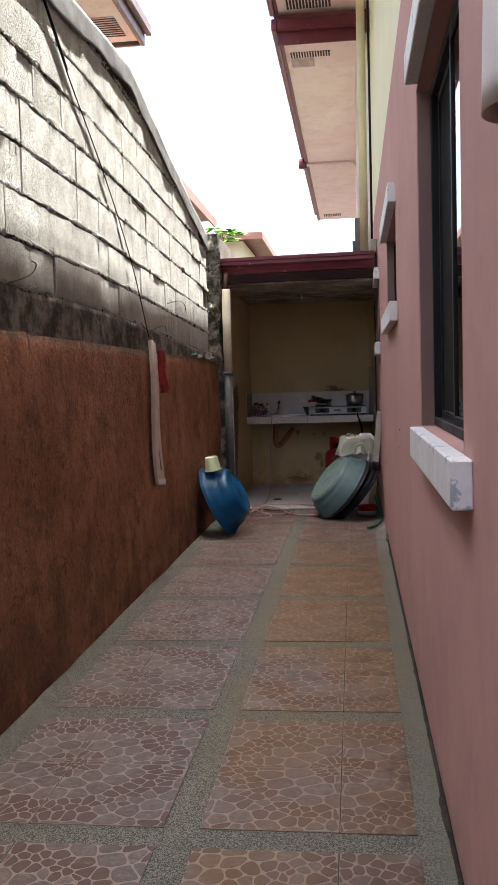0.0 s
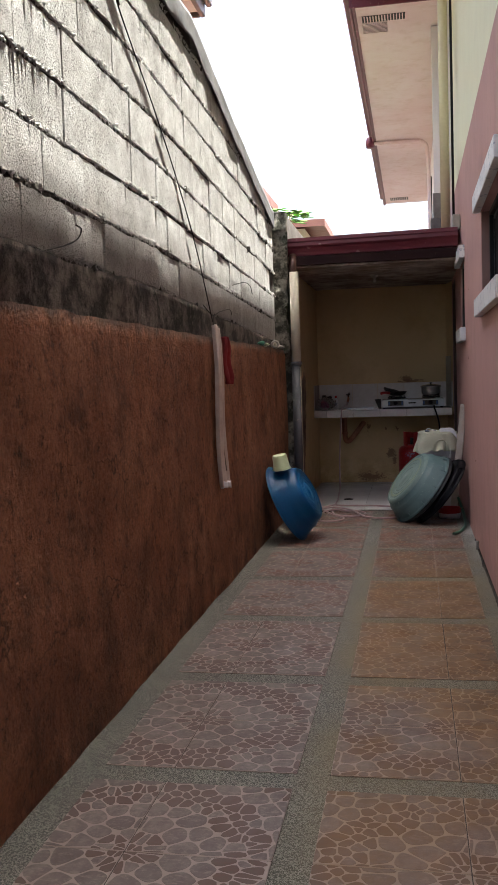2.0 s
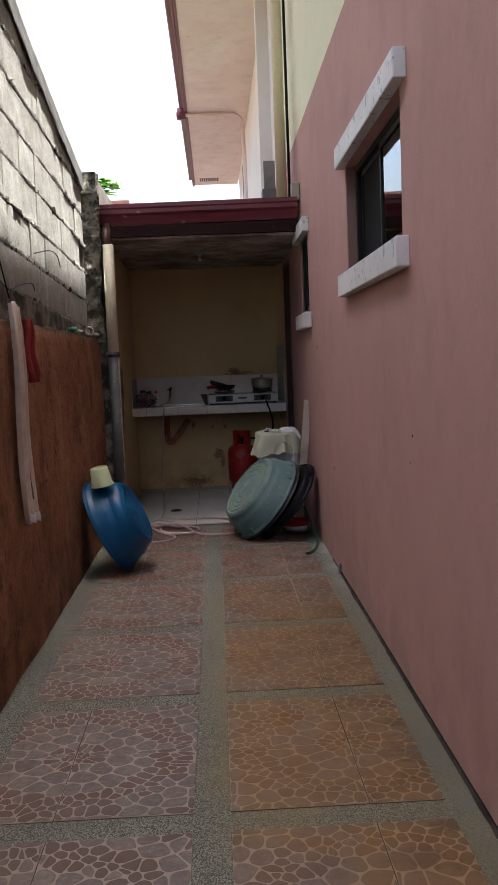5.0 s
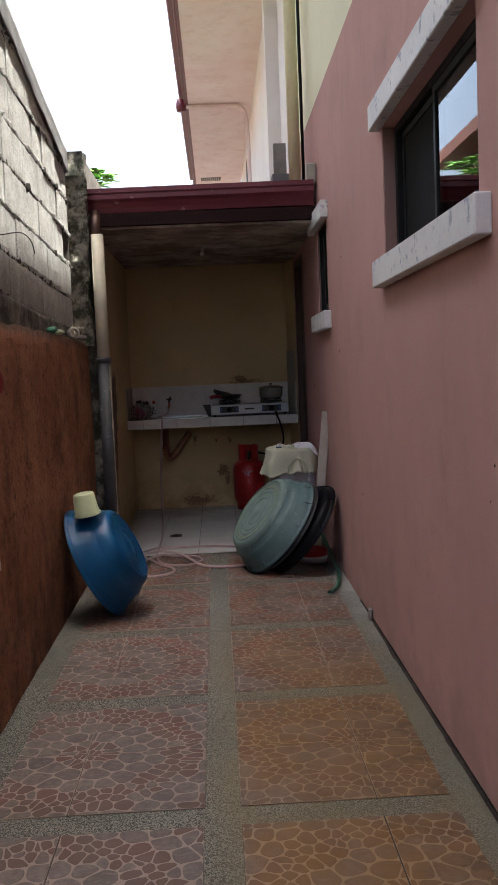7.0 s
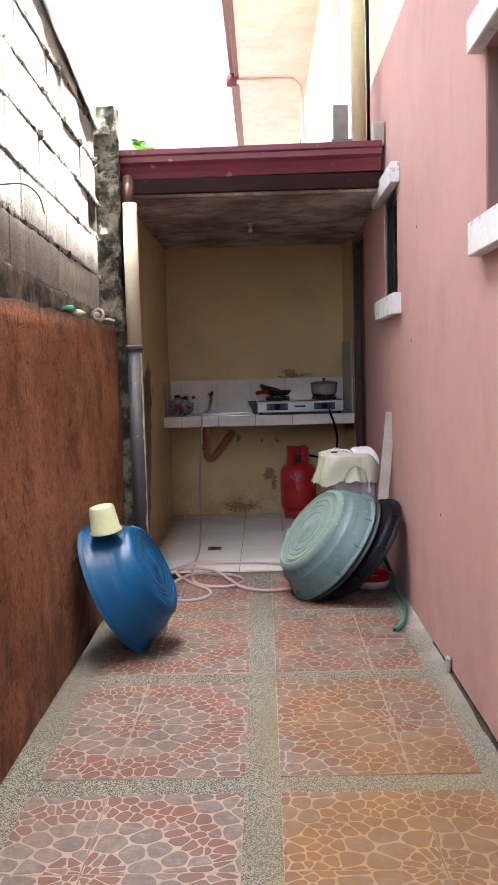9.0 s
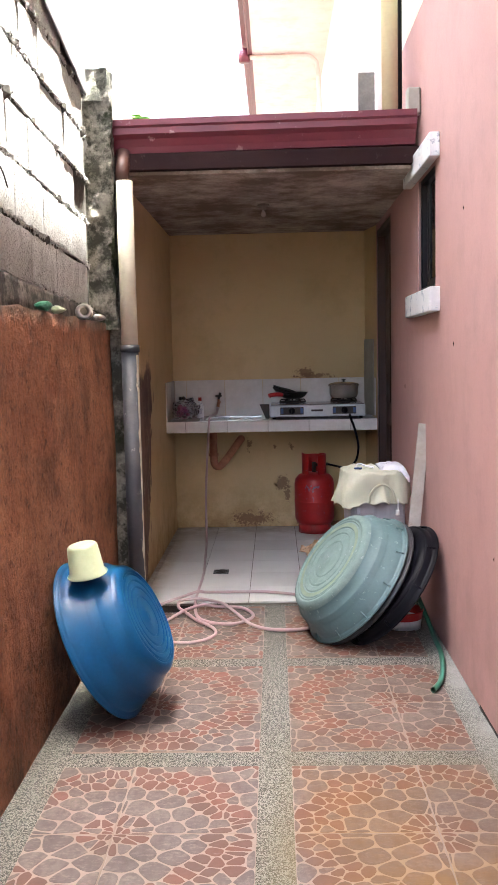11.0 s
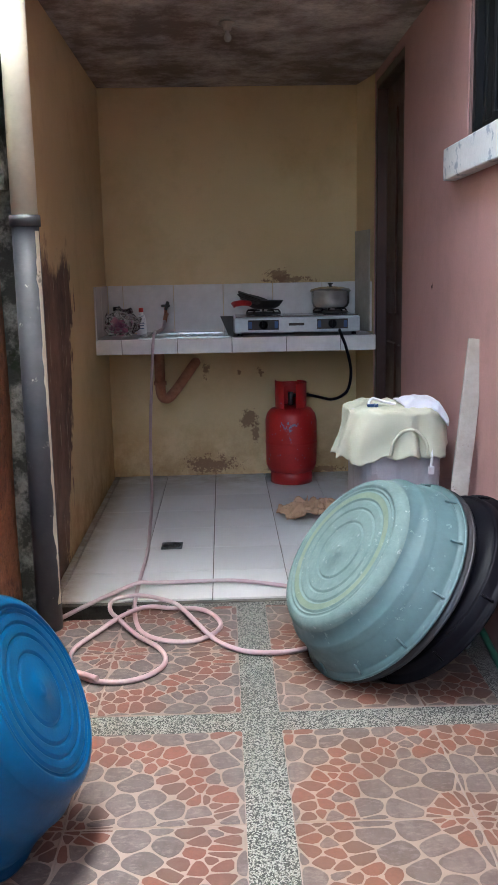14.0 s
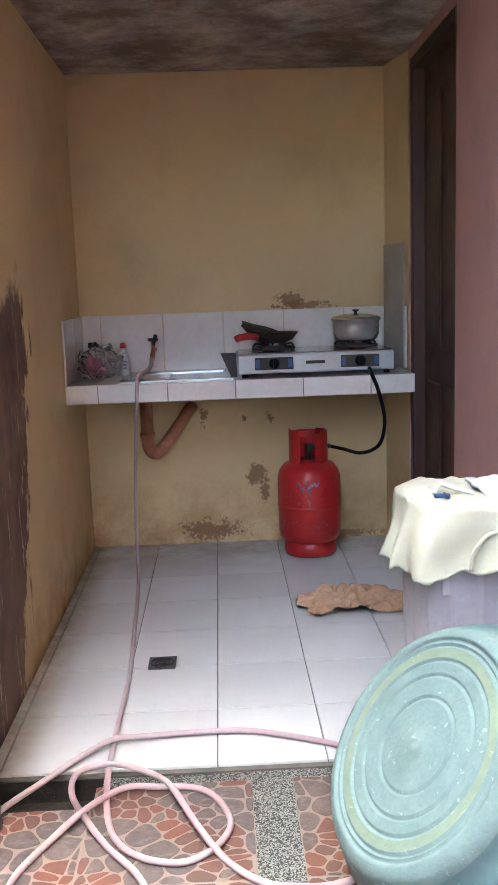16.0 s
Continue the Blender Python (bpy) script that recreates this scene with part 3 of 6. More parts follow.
def wall_with_holes(name, material, x0, x1, y0, y1, z0, z1, holes):
    """A wall along y, built of butted pieces round its openings (y0, y1, z0, z1)."""
    bm = bmesh.new()
    ys = sorted({y0, y1, *(h[0] for h in holes), *(h[1] for h in holes)})
    zs = sorted({z0, z1, *(h[2] for h in holes), *(h[3] for h in holes)})
    verts = {}

    def v(x, y, z):
        key = (x, y, z)
        if key not in verts:
            verts[key] = bm.verts.new(key)
        return verts[key]

    solid = {}
    for i, (a, b) in enumerate(zip(ys, ys[1:])):
        for j, (c, d) in enumerate(zip(zs, zs[1:])):
            my, mz = (a + b) / 2, (c + d) / 2
            solid[i, j] = not any(h[0] < my < h[1] and h[2] < mz < h[3] for h in holes)
    for (i, j), full in solid.items():
        if not full:
            continue
        a, b, c, d = ys[i], ys[i + 1], zs[j], zs[j + 1]
        bm.faces.new((v(x0, a, c), v(x0, a, d), v(x0, b, d), v(x0, b, c)))
        bm.faces.new((v(x1, a, c), v(x1, b, c), v(x1, b, d), v(x1, a, d)))
        for di, dj, q in ((-1, 0, ((a, c), (a, d))), (1, 0, ((b, c), (b, d))), (0, -1, ((a, c), (b, c))), (0, 1, ((a, d), (b, d)))):
            if not solid.get((i + di, j + dj)):
                (p, r), (s, t) = q
                bm.faces.new((v(x0, p, r), v(x1, p, r), v(x1, s, t), v(x0, s, t)))
    return part(name, bm, material, kind="structure")


W1 = (3.35, 4.70, 1.115, 2.375)
W2 = (6.45, 7.81, 1.738, 2.292)
W3 = (9.74, 10.24, 1.65, 2.235)
DOOR = (11.335, 12.134, -0.06, 2.245)
wall_with_holes("wall_east", M_PINK, WX, WX + 0.16, Y0, 12.136, -0.06, 3.07, [W1, W2, W3, DOOR])
block_part("wall_east_upper", (WX, WX + 0.16, Y0, 11.6, 3.07, 5.45), M_CREAM, kind="structure")
bm = bmesh.new()
prism(bm, [(WX - 0.002, 12.137), (0.612, YB), (WX + 0.16, YB), (WX + 0.16, 12.151), (WX - 0.002, 12.151)], -0.06, 2.29)
part("wall_kitchen_pier", bm, M_YELLOW, kind="structure")
block_part("wall_north", (-1.2, WX + 0.3, YB, YB + 0.15, -0.06, 2.284), M_YELLOW, kind="structure")
block_part("wall_kitchen_west", (-1.04, -0.88, 10.10, YB + 0.1, -0.06, 2.283), M_PEELED, kind="structure")
block_part("wall_house_beyond", (WX - 0.05, WX + 0.2, 11.6, 22.0, 2.34, 5.2), M_WHITEWALL, kind="structure")
# unseen rooms added behind the openings, closed; their dimness is in the dark paint
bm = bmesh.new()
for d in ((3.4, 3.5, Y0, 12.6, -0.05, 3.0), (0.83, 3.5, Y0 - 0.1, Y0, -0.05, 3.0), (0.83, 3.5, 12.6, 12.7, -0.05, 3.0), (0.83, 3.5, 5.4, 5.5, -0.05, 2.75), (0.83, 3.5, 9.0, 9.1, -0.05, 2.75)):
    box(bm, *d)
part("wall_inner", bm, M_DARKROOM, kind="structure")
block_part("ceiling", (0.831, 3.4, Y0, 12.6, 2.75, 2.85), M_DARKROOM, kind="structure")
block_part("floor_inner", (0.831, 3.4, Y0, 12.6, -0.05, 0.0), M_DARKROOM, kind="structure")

# outdoor kitchen: slab, roof, gutter
block_part("ceiling_kitchen", (-0.92, WX - 0.001, 10.152, YB + 0.14, 2.285, 2.384), M_CEIL, kind="structure")
block_part("ceiling_beam", (-0.86, WX - 0.002, 10.10, 10.151, 2.302, 2.384), M_DARKTRIM, kind="structure")
bm = bmesh.new()
sheet(bm, lambda u, v: (-1.0 + u * (WX + 0.998), 10.16 + v * 2.35, 2.535 + 0.26 * v + 0.012 * math.cos(u * math.tau * 9)), 108, 2, 0.003)
part("roof_kitchen", bm, M_ROOFTIN, kind="structure", label="maroon corrugated tin lean-to roof, faded")


def gutter(name, prof, a, b, material, axis="x"):
    """A pressed metal gutter: an open profile (out, up) run from a to b."""
    bm = bmesh.new()
    def at(u, v):
        k = min(int(v * (len(prof) - 1) + 1e-6), len(prof) - 1)
        o, h = prof[k]
        p = Vector(a).lerp(Vector(b), u)
        return p + (Vector((0, -o, h)) if axis == "x" else Vector((-o, 0, h)))
    sheet(bm, at, 12, len(prof) - 1, 0.003)
    for f in bm.faces:
        f.smooth = False
    return part(name, bm, material, kind="structure")


OGEE = [(0.0, 0.02), (0.0, 0.0), (0.045, 0.0), (0.055, 0.03), (0.075, 0.065), (0.10, 0.085), (0.10, 0.115), (0.11, 0.125), (0.11, 0.155), (0.098, 0.155)]
gutter("gutter_kitchen", OGEE, (-0.922, 10.175, 2.388), (WX - 0.03, 10.175, 2.402), M_MAROON)
block_part("fascia_kitchen", (-0.922, WX - 0.03, 10.177, 10.2, 2.386, 2.53), M_MAROON, kind="structure")
bm = bmesh.new()
box(bm, -0.93, -0.9225, 10.064, 10.3, 2.375, 2.56)
part("gutter_end", bm, M_MAROON, kind="structure")
bm = bmesh.new()
box(bm, 0.600, 0.668, 10.13, 10.2, 2.55, 2.68, 0.008)
part("flashing_patch", bm, M_BOARD, kind="structure", label="grey cement patch where the roof meets the wall")

# eaves of the house over the passage
def eave(name, x0, x1, y0, y1, z, band=0.24):
    root = thing(name, "painted plywood eave soffit with maroon fascia, stained", "eave", ((x0 + x1) / 2, (y0 + y1) / 2, z))
    root["kind"] = "structure"
    block_part("soffit", (x0 + 0.06, x1, y0 + 0.06, y1 - 0.02, z, z + 0.02), M_SOFFIT, root)
    bm = bmesh.new()
    box(bm, x0, x0 + 0.025, y0, y1, z - 0.03, z + band, 0.004)
    box(bm, x0 + 0.026, x0 + 0.06, y0 + 0.026, y1, z - 0.012, z + 0.03)
    box(bm, x0 + 0.026, x1, y0, y0 + 0.025, z - 0.03, z + band, 0.004)
    part("fascia", bm, M_MAROON, root)
    bm = bmesh.new()
    box(bm, x0 - 0.07, x0 - 0.002, y0 - 0.07, y1, z + band * 0.45, z + band, 0.012)
    box(bm, x0 - 0.001, x1, y0 - 0.07, y0 - 0.002, z + band * 0.45, z + band, 0.012)
    part("gutter", bm, M_MAROON, root)
    bm = bmesh.new()
    box(bm, x0, x1 + 0.6, y0, y1, z + band + 0.02, z + band + 0.06)
    part("roof_edge", bm, M_ROOFTIN, root)
    return root


e_far = eave("eave", -0.36, 0.62, 11.52, 22.7, 5.13)
e_near = eave("eave", -0.41, WX - 0.001, -4.0, 11.9, 5.46)


def vent(parent, x0, x1, y0, y1, z, n, along="x"):
    bm = bmesh.new()
    box(bm, x0, x1, y0, y1, z - 0.006, z - 0.002)
    part("vent_backing", bm, M_BLACK, parent)
    bm = bmesh.new()
    for i in range(n + 1):
        x = x0 + (x1 - x0) * i / n
        if along == "x":
            box(bm, x - 0.006, x + 0.006, y0, y1, z - 0.013, z - 0.005)
        else:
            y = y0 + (y1 - y0) * i / n
            box(bm, x0, x1, y - 0.006, y + 0.006, z - 0.013, z - 0.005)
    part("vent_slats", bm, M_SOFFIT, parent, "slotted soffit air vent")


vent(e_far, -0.25, 0.22, 11.85, 12.02, 5.13, 15)
vent(e_far, -0.25, 0.02, 12.04, 12.32, 5.13, 8, "y")
vent(e_far, -0.2, 0.2, 22.0, 22.3, 5.13, 10)
vent(e_near, -0.25, 0.25, 11.2, 11.45, 5.46, 14)
vent(e_near, -0.25, 0.0, 10.7, 11.15, 5.46, 8, "y")
# drain pipes and joint on the soffit
bm = bmesh.new()
tube(bm, smooth_path([(-0.36, 17.1, 5.12), (-0.28, 17.1, 5.09), (0.3, 17.1, 5.09), (0.46, 17.15, 5.07), (0.53, 17.2, 4.9), (0.55, 17.2, 4.0), (0.55, 17.2, 2.6)]), 0.03, 10)
part("drain_pipe", bm, M_SOFFIT, kind="structure", label="painted drain pipe bent down along the wall")
bm = bmesh.new()
lathe(bm, [(0.0, -0.09), (0.07, -0.09), (0.075, 0.0), (0.06, 0.07), (0.0, 0.08)], 16, pose(-0.40, 17.1, 5.12))
part("gutter_outlet", bm, M_MAROON, kind="structure")
bm = bmesh.new()
box(bm, WX - 0.08, WX - 0.045, 18.3, 19.3, 3.55, 4.75)
part("window_far_frame", bm, M_BLACK, kind="structure", label="dark window in the white upper wall")
bm = bmesh.new()
tube(bm, [(0.55, 10.42, 2.60), (0.55, 10.42, 5.4)], 0.043, 16)
part("downpipe", bm, M_YPIPE, kind="structure", label="pale yellow plastic downpipe on the roof edge")
bm = bmesh.new()
tube(bm, [(0.63, 10.6, 2.6), (0.63, 10.6, 5.4)], 0.012, 8)
part("cable", bm, M_BLACK, kind="structure")
block_part("meter_board", (0.46, 0.56, 11.2, 11.25, 2.72, 3.08), M_GREYCON, kind="structure", label="small grey concrete stub on the roof")
block_part("wall_stub", (0.43, 0.60, 11.0, 11.19, 2.62, 2.80), M_FLASH, kind="structure")
block_part("column_white", (0.50, 0.62, 12.3, 12.5, 2.66, 5.12), M_WHITEWALL, kind="structure")


# windows and door of the house
def house_window(name, o, sill, hood, deep=0.05):
    y0, y1, z0, z1 = o
    root = thing(name, "black aluminium sliding window with white concrete sill and hood", "window", (WX, (y0 + y1) / 2, z0))
    root["kind"] = "structure"
    block_part("window_sill", (WX - 0.048, WX + 0.001, sill[0], sill[1], z0 - 0.11, z0 + 0.002), M_WHITE, root, "white painted concrete sill, chipped", bevel=0.004)
    block_part("window_hood", (WX - 0.048, WX + 0.001, hood[0], hood[1], z1 - 0.002, z1 + 0.105), M_WHITE, root, "white painted concrete hood", bevel=0.004)
    bm = bmesh.new()
    e = 0.012
    box(bm, WX + 0.004, WX + 0.155, y0 + 0.0005, y0 + e, z0 + 0.004, z1 - 0.004)
    box(bm, WX + 0.004, WX + 0.155, y1 - e, y1 - 0.0005, z0 + 0.004, z1 - 0.004)
    part("reveal", bm, M_REVEAL, root)
    fx0, fx1, f = WX + deep, WX + deep + 0.055, 0.035
    bm = bmesh.new()
    box(bm, fx0, fx1, y0 + e, y1 - e, z0 + 0.003, z0 + f, 0.003)
    box(bm, fx0, fx1, y0 + e, y1 - e, z1 - f, z1 - 0.003, 0.003)
    box(bm, fx0, fx1, y0 + e, y0 + e + f, z0 + f, z1 - f, 0.003)
    box(bm, fx0, fx1, y1 - e - f, y1 - e, z0 + f, z1 - f, 0.003)
    part("window_frame", bm, M_BLACK, root, "black aluminium frame")
    mid = (y0 + y1) / 2
    for k, (a, b, x) in enumerate(((y0 + e + f, mid + 0.02, fx0 + 0.012), (mid - 0.02, y1 - e - f, fx0 + 0.034))):
        bm = bmesh.new()
        w = 0.028
        box(bm, x - 0.009, x + 0.009, a, b, z0 + f, z0 + f + w, 0.002)
        box(bm, x - 0.009, x + 0.009, a, b, z1 - f - w, z1 - f, 0.002)
        box(bm, x - 0.009, x + 0.009, a, a + w, z0 + f + w, z1 - f - w, 0.002)
        box(bm, x - 0.009, x + 0.009, b - w, b, z0 + f + w, z1 - f - w, 0.002)
        s = part("sash", bm, M_BLACK, root)
        bm = bmesh.new()
        box(bm, x - 0.002, x + 0.002, a + w, b - w, z0 + f + w, z1 - f - w)
        # the far sash holds a plain dark panel in place of glass
        part("pane" if k == 0 else "dark_panel", bm, M_GLASS if k == 0 else M_DARKPANEL, s)
    return root


house_window("window_1", W1, (3.19, 4.62), (3.18, 4.61))
house_window("window_2", W2, (6.34, 7.87), (6.33, 7.87))
house_window("window_3", W3, (9.62, 10.38), (9.63, 10.45), 0.012)

door = thing("door_1", "dark stained panelled wooden door, closed in its frame", "door", (WX + 0.06, 11.7, 0))
door["kind"] = "structure"
bm = bmesh.new()
y0, y1, z1 = DOOR[0], DOOR[1], DOOR[3]
for d in ((y0 + 0.002, y0 + 0.05, 0.006, z1 - 0.002), (y1 - 0.05, y1 - 0.002, 0.006, z1 - 0.002), (y0 + 0.05, y1 - 0.05, z1 - 0.05, z1 - 0.002)):
    box(bm, WX + 0.005, WX + 0.13, *d, 0.004)
part("door_frame", bm, M_BROWNWOOD, door)
bm = bmesh.new()
box(bm, WX + 0.06, WX + 0.10, y0 + 0.052, y1 - 0.052, 0.012, z1 - 0.055)
leaf = part("door_leaf", bm, M_BROWNWOOD, door)
bm = bmesh.new()
for a, b, c, d in ((y0 + 0.12, y0 + 0.36, 0.15, 0.85), (y0 + 0.43, y0 + 0.67, 0.15, 0.85), (y0 + 0.12, y0 + 0.36, 1.0, 2.05), (y0 + 0.43, y0 + 0.67, 1.0, 2.05)):
    box(bm, WX + 0.048, WX + 0.0595, a, b, c, d, 0.008)
part("panel", bm, M_BROWNWOOD, leaf)

# terracotta boundary wall, with uneven face and worn top edge
def rough_slab(name, x_face, x_back, y0, y1, z0, z1, step, amp, material, top=0.0, kind="structure", label=""):
    bm = bmesh.new()
    ny, nz = int((y1 - y0) / step), max(int((z1 - z0) / step), 2)
    def face(u, v):
        y, z = y0 + u * (y1 - y0), z0 + v * (z1 - z0)
        n = noise.fractal(Vector((y * 1.7, z * 1.7, 3)), 1.0, 2.0, 4) * amp
        drop = top * v**6 * (0.5 + noise.noise(Vector((y * 6, 0, 7))) + 0.6 * noise.noise(Vector((y * 23, 0, 7))))
        return Vector((x_face + n - 0.08 * drop, y, z - drop * 0.6))
    grid = [[bm.verts.new(face(i / ny, j / nz)) for j in range(nz + 1)] for i in range(ny + 1)]
    back = [bm.verts.new((x_back, y0 + (y1 - y0) * i / ny, z1 - 0.005)) for i in range(ny + 1)]
    low = [bm.verts.new((x_back, g[0].co.y, z0)) for g in grid]
    for i in range(ny):
        for j in range(nz):
            bm.faces.new((grid[i][j], grid[i + 1][j], grid[i + 1][j + 1], grid[i][j + 1])).smooth = True
        bm.faces.new((grid[i][nz], grid[i + 1][nz], back[i + 1], back[i]))
        bm.faces.new((back[i], back[i + 1], low[i + 1], low[i]))
    bm.faces.new([g for g in grid[-1]] + [back[-1], low[-1]])
    bm.faces.new([g for g in grid[0]][::-1] + [low[0], back[0]])
    return part(name, bm, material, kind=kind, label=label)


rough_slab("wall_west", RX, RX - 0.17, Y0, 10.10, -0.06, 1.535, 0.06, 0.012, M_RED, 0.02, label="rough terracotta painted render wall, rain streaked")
# unseen wall added behind the camera, closing the passage for bounced light
block_part("wall_south_unseen", (-1.2, 3.5, Y0 - 0.3, Y0 - 0.12, -0.06, 2.2), M_GREYCON, kind="structure")


# hollow block wall on top
BX = -0.975
COURSE, LENGTH = 0.205, 0.386
def wall_top(y):
    return float(np.interp(y, [3.0, 4.0, 6.9, 8.0, 9.15, 9.8], [3.12, 3.18, 3.34, 3.10, 2.86, 2.75]))


def sag(y):
    """The courses run downhill towards the kitchen."""
    return -0.036 * max(y - 6.1, 0.0)


rng = random.Random(4)
bm = bmesh.new()
box(bm, BX - 0.13, BX - 0.022, Y0, 9.9, 1.50, 2.72)
ys = [Y0 + 0.5 * i for i in range(29)]
for a in ys[:-1]:
    b = min(a + 0.5, 9.9)
    box(bm, BX - 0.13, BX - 0.022, a, b, 2.72, max(wall_top(b) - 0.06, 2.73))
block_core = part("wall_block", bm, M_MORTAR, kind="structure", label="bare hollow block wall with dark squeezed mortar joints")
base = rough_slab("wall_block_base", BX + 0.012, BX - 0.02, Y0, 9.9, 1.50, 1.725, 0.03, 0.022, M_BASECON, 0.015, label="mossy dark concrete strip")
for v in base.data.vertices:
    v.co.z += sag(v.co.y) * min(max((v.co.z - 1.52) / 0.2, 0.0), 1.0)

# neighbour's roof, far roofs and plants
nb = thing("neighbour_house", "neighbour house eave with brown fascia and vented soffit", "house", (-4.0, 8.0, 0))
block_part("wall", (-6.0, -3.1, 2.0, 12.3, -0.06, 5.78), M_CREAM, nb)
block_part("soffit", (-6.0, -2.28, 1.0, 12.9, 5.8, 5.83), M_SOFFIT, nb)
bm = bmesh.new()
box(bm, -2.28, -2.22, 1.0, 13.0, 5.76, 6.02, 0.01)
box(bm, -6.0, -2.281, 12.94, 13.0, 5.76, 6.02, 0.01)
box(bm, -2.218, -2.14, 1.0, 13.06, 5.90, 6.05, 0.015)
part("fascia", bm, worn("brown_fascia", (0.16, 0.11, 0.09), (0.12, 0.08, 0.07), 0.5, 5.0, 60.0, 0.1), nb)
block_part("roof", (-6.0, -2.2, 1.0, 13.0, 6.05, 6.12), M_ROOFTIN, nb)
vent(nb, -2.95, -2.4, 12.1, 12.7, 5.8, 9, "y")
bm = bmesh.new()
tube(bm, smooth_path([(-2.4, 11.0, 5.82), (-2.5, 11.0, 5.70), (-2.8, 11.0, 5.66), (-3.05, 11.0, 5.6), (-3.08, 11.0, 5.0)]), 0.055, 12)
part("drain_pipe", bm, M_PVC, nb, "white plastic pipe elbow")


def small_house(x0, x1, y0, y1, z_eave, rise, label):
    root = thing("house", label, "house", ((x0 + x1) / 2, (y0 + y1) / 2, 0))
    block_part("wall", (x0, x1, y0, y1, -0.06, z_eave), M_CREAM, root)
    bm = bmesh.new()
    e = 0.6
    mx, my = (x0 + x1) / 2, (y0 + y1) / 2
    c = [bm.verts.new(p) for p in ((x0 - e, y0 - e, z_eave + 0.12), (x1 + e, y0 - e, z_eave + 0.12), (x1 + e, y1 + e, z_eave + 0.12), (x0 - e, y1 + e, z_eave + 0.12))]
    r = [bm.verts.new((mx, my - 0.3, z_eave + rise)), bm.verts.new((mx, my + 0.3, z_eave + rise))]
    for q in ((c[0], c[1], r[0]), (c[1], c[2], r[1], r[0]), (c[2], c[3], r[1]), (c[3], c[0], r[0], r[1]), (c[0], c[3], c[2], c[1])):
        bm.faces.new(q)
    part("roof", bm, worn("red_oxide_roof", (0.20, 0.085, 0.06), (0.17, 0.07, 0.05), 0.6, 2.0, 40.0, 0.1), root)
    bm = bmesh.new()
    box(bm, x0 - e, x1 + e, y0 - e - 0.04, y0 - e, z_eave - 0.05, z_eave + 0.14)
    box(bm, x1 + e, x1 + e + 0.04, y0 - e - 0.04, y1 + e, z_eave - 0.05, z_eave + 0.14)
    part("fascia", bm, worn("orange_fascia", (0.30, 0.13, 0.09), (0.25, 0.11, 0.08), 0.6, 2.0, 40.0, 0.1), root)
    return root


small_house(-9.0, -3.2, 13.8, 20.6, 4.83, 1.6, "red roofed house beyond the boundary wall")
small_house(-9.0, -2.75, 27.6, 36.0, 5.5, 0.9, "low house with orange fascia and eave behind the roof")

# pillar that ends the block wall, and the stretch of wall behind it
def lumpy_box(name, x0, x1, y0, y1, z0, z1, step, amp, material, label):
    bm = bmesh.new()
    box(bm, x0, x1, y0, y1, z0, z1)
    cuts = max(int((z1 - z0) / step), 1)
    bmesh.ops.subdivide_edges(bm, edges=[e for e in bm.edges if abs(e.verts[0].co.z - e.verts[1].co.z) > 0.1], cuts=cuts, use_grid_fill=True)
    bmesh.ops.subdivide_edges(bm, edges=[e for e in bm.edges if abs(e.verts[0].co.z - e.verts[1].co.z) < 0.001], cuts=3, use_grid_fill=True)
    for v in bm.verts:
        n = noise.turbulence_vector(v.co * 9.0, 3, False)
        v.co += Vector((n.x, n.y, 0)) * amp
    return part(name, bm, material, kind="structure", label=label)


lumpy_box("pillar", -1.012, -0.888, 10.0, 10.09, 1.50, 2.775, 0.04, 0.022, M_OLDCON, "rough mossy concrete pillar with spalled edge")
block_part("wall_beyond", (-1.04, -0.925, 10.095, 14.0, 2.30, 2.80), M_GREYCON, kind="structure")

# dark strip drawn for the shade in the gap along the house wall's foot
bm = bmesh.new()
prev = None
for i in range(260):
    y = Y0 + 0.5 + 12.3 * i / 259
    w = 0.009 + 0.014 * max(0.0, noise.noise(Vector((y * 3, 0, 2))) + 0.5 * noise.noise(Vector((y * 17, 0, 5)))) + 0.004
    if y > 8.45:
        w *= 0.35
    cur = [bm.verts.new((WX - w, y, 0.0015)), bm.verts.new((WX - 0.0005, y, 0.002)), bm.verts.new((WX - 0.0015, y, 0.008 + 0.5 * w))]
    if prev:
        bm.faces.new((prev[0], prev[1], cur[1], cur[0]))
        bm.faces.new((prev[1], prev[2], cur[2], cur[1]))
    prev = cur
part("wall_gap_shade", bm, M_SOIL, kind="structure")
bm = bmesh.new()
box(bm, 0.648, 0.669, 8.38, 8.43, 0.0, 0.06, 0.006)
for v in bm.verts:
    v.co += noise.noise_vector(v.co * 20) * 0.012
    v.co.x = min(v.co.x, 0.669)
part("cement_lump", bm, M_GREYCON, kind="structure")

# ---- things ----
def axes_at(center, n, roll=0.0):
    """A pose at center with its z along n."""
    return Matrix.Translation(center) @ Vector(n).normalized().to_track_quat("Z", "Y").to_matrix().to_4x4() @ pose(0, 0, 0, 0, 0, roll)


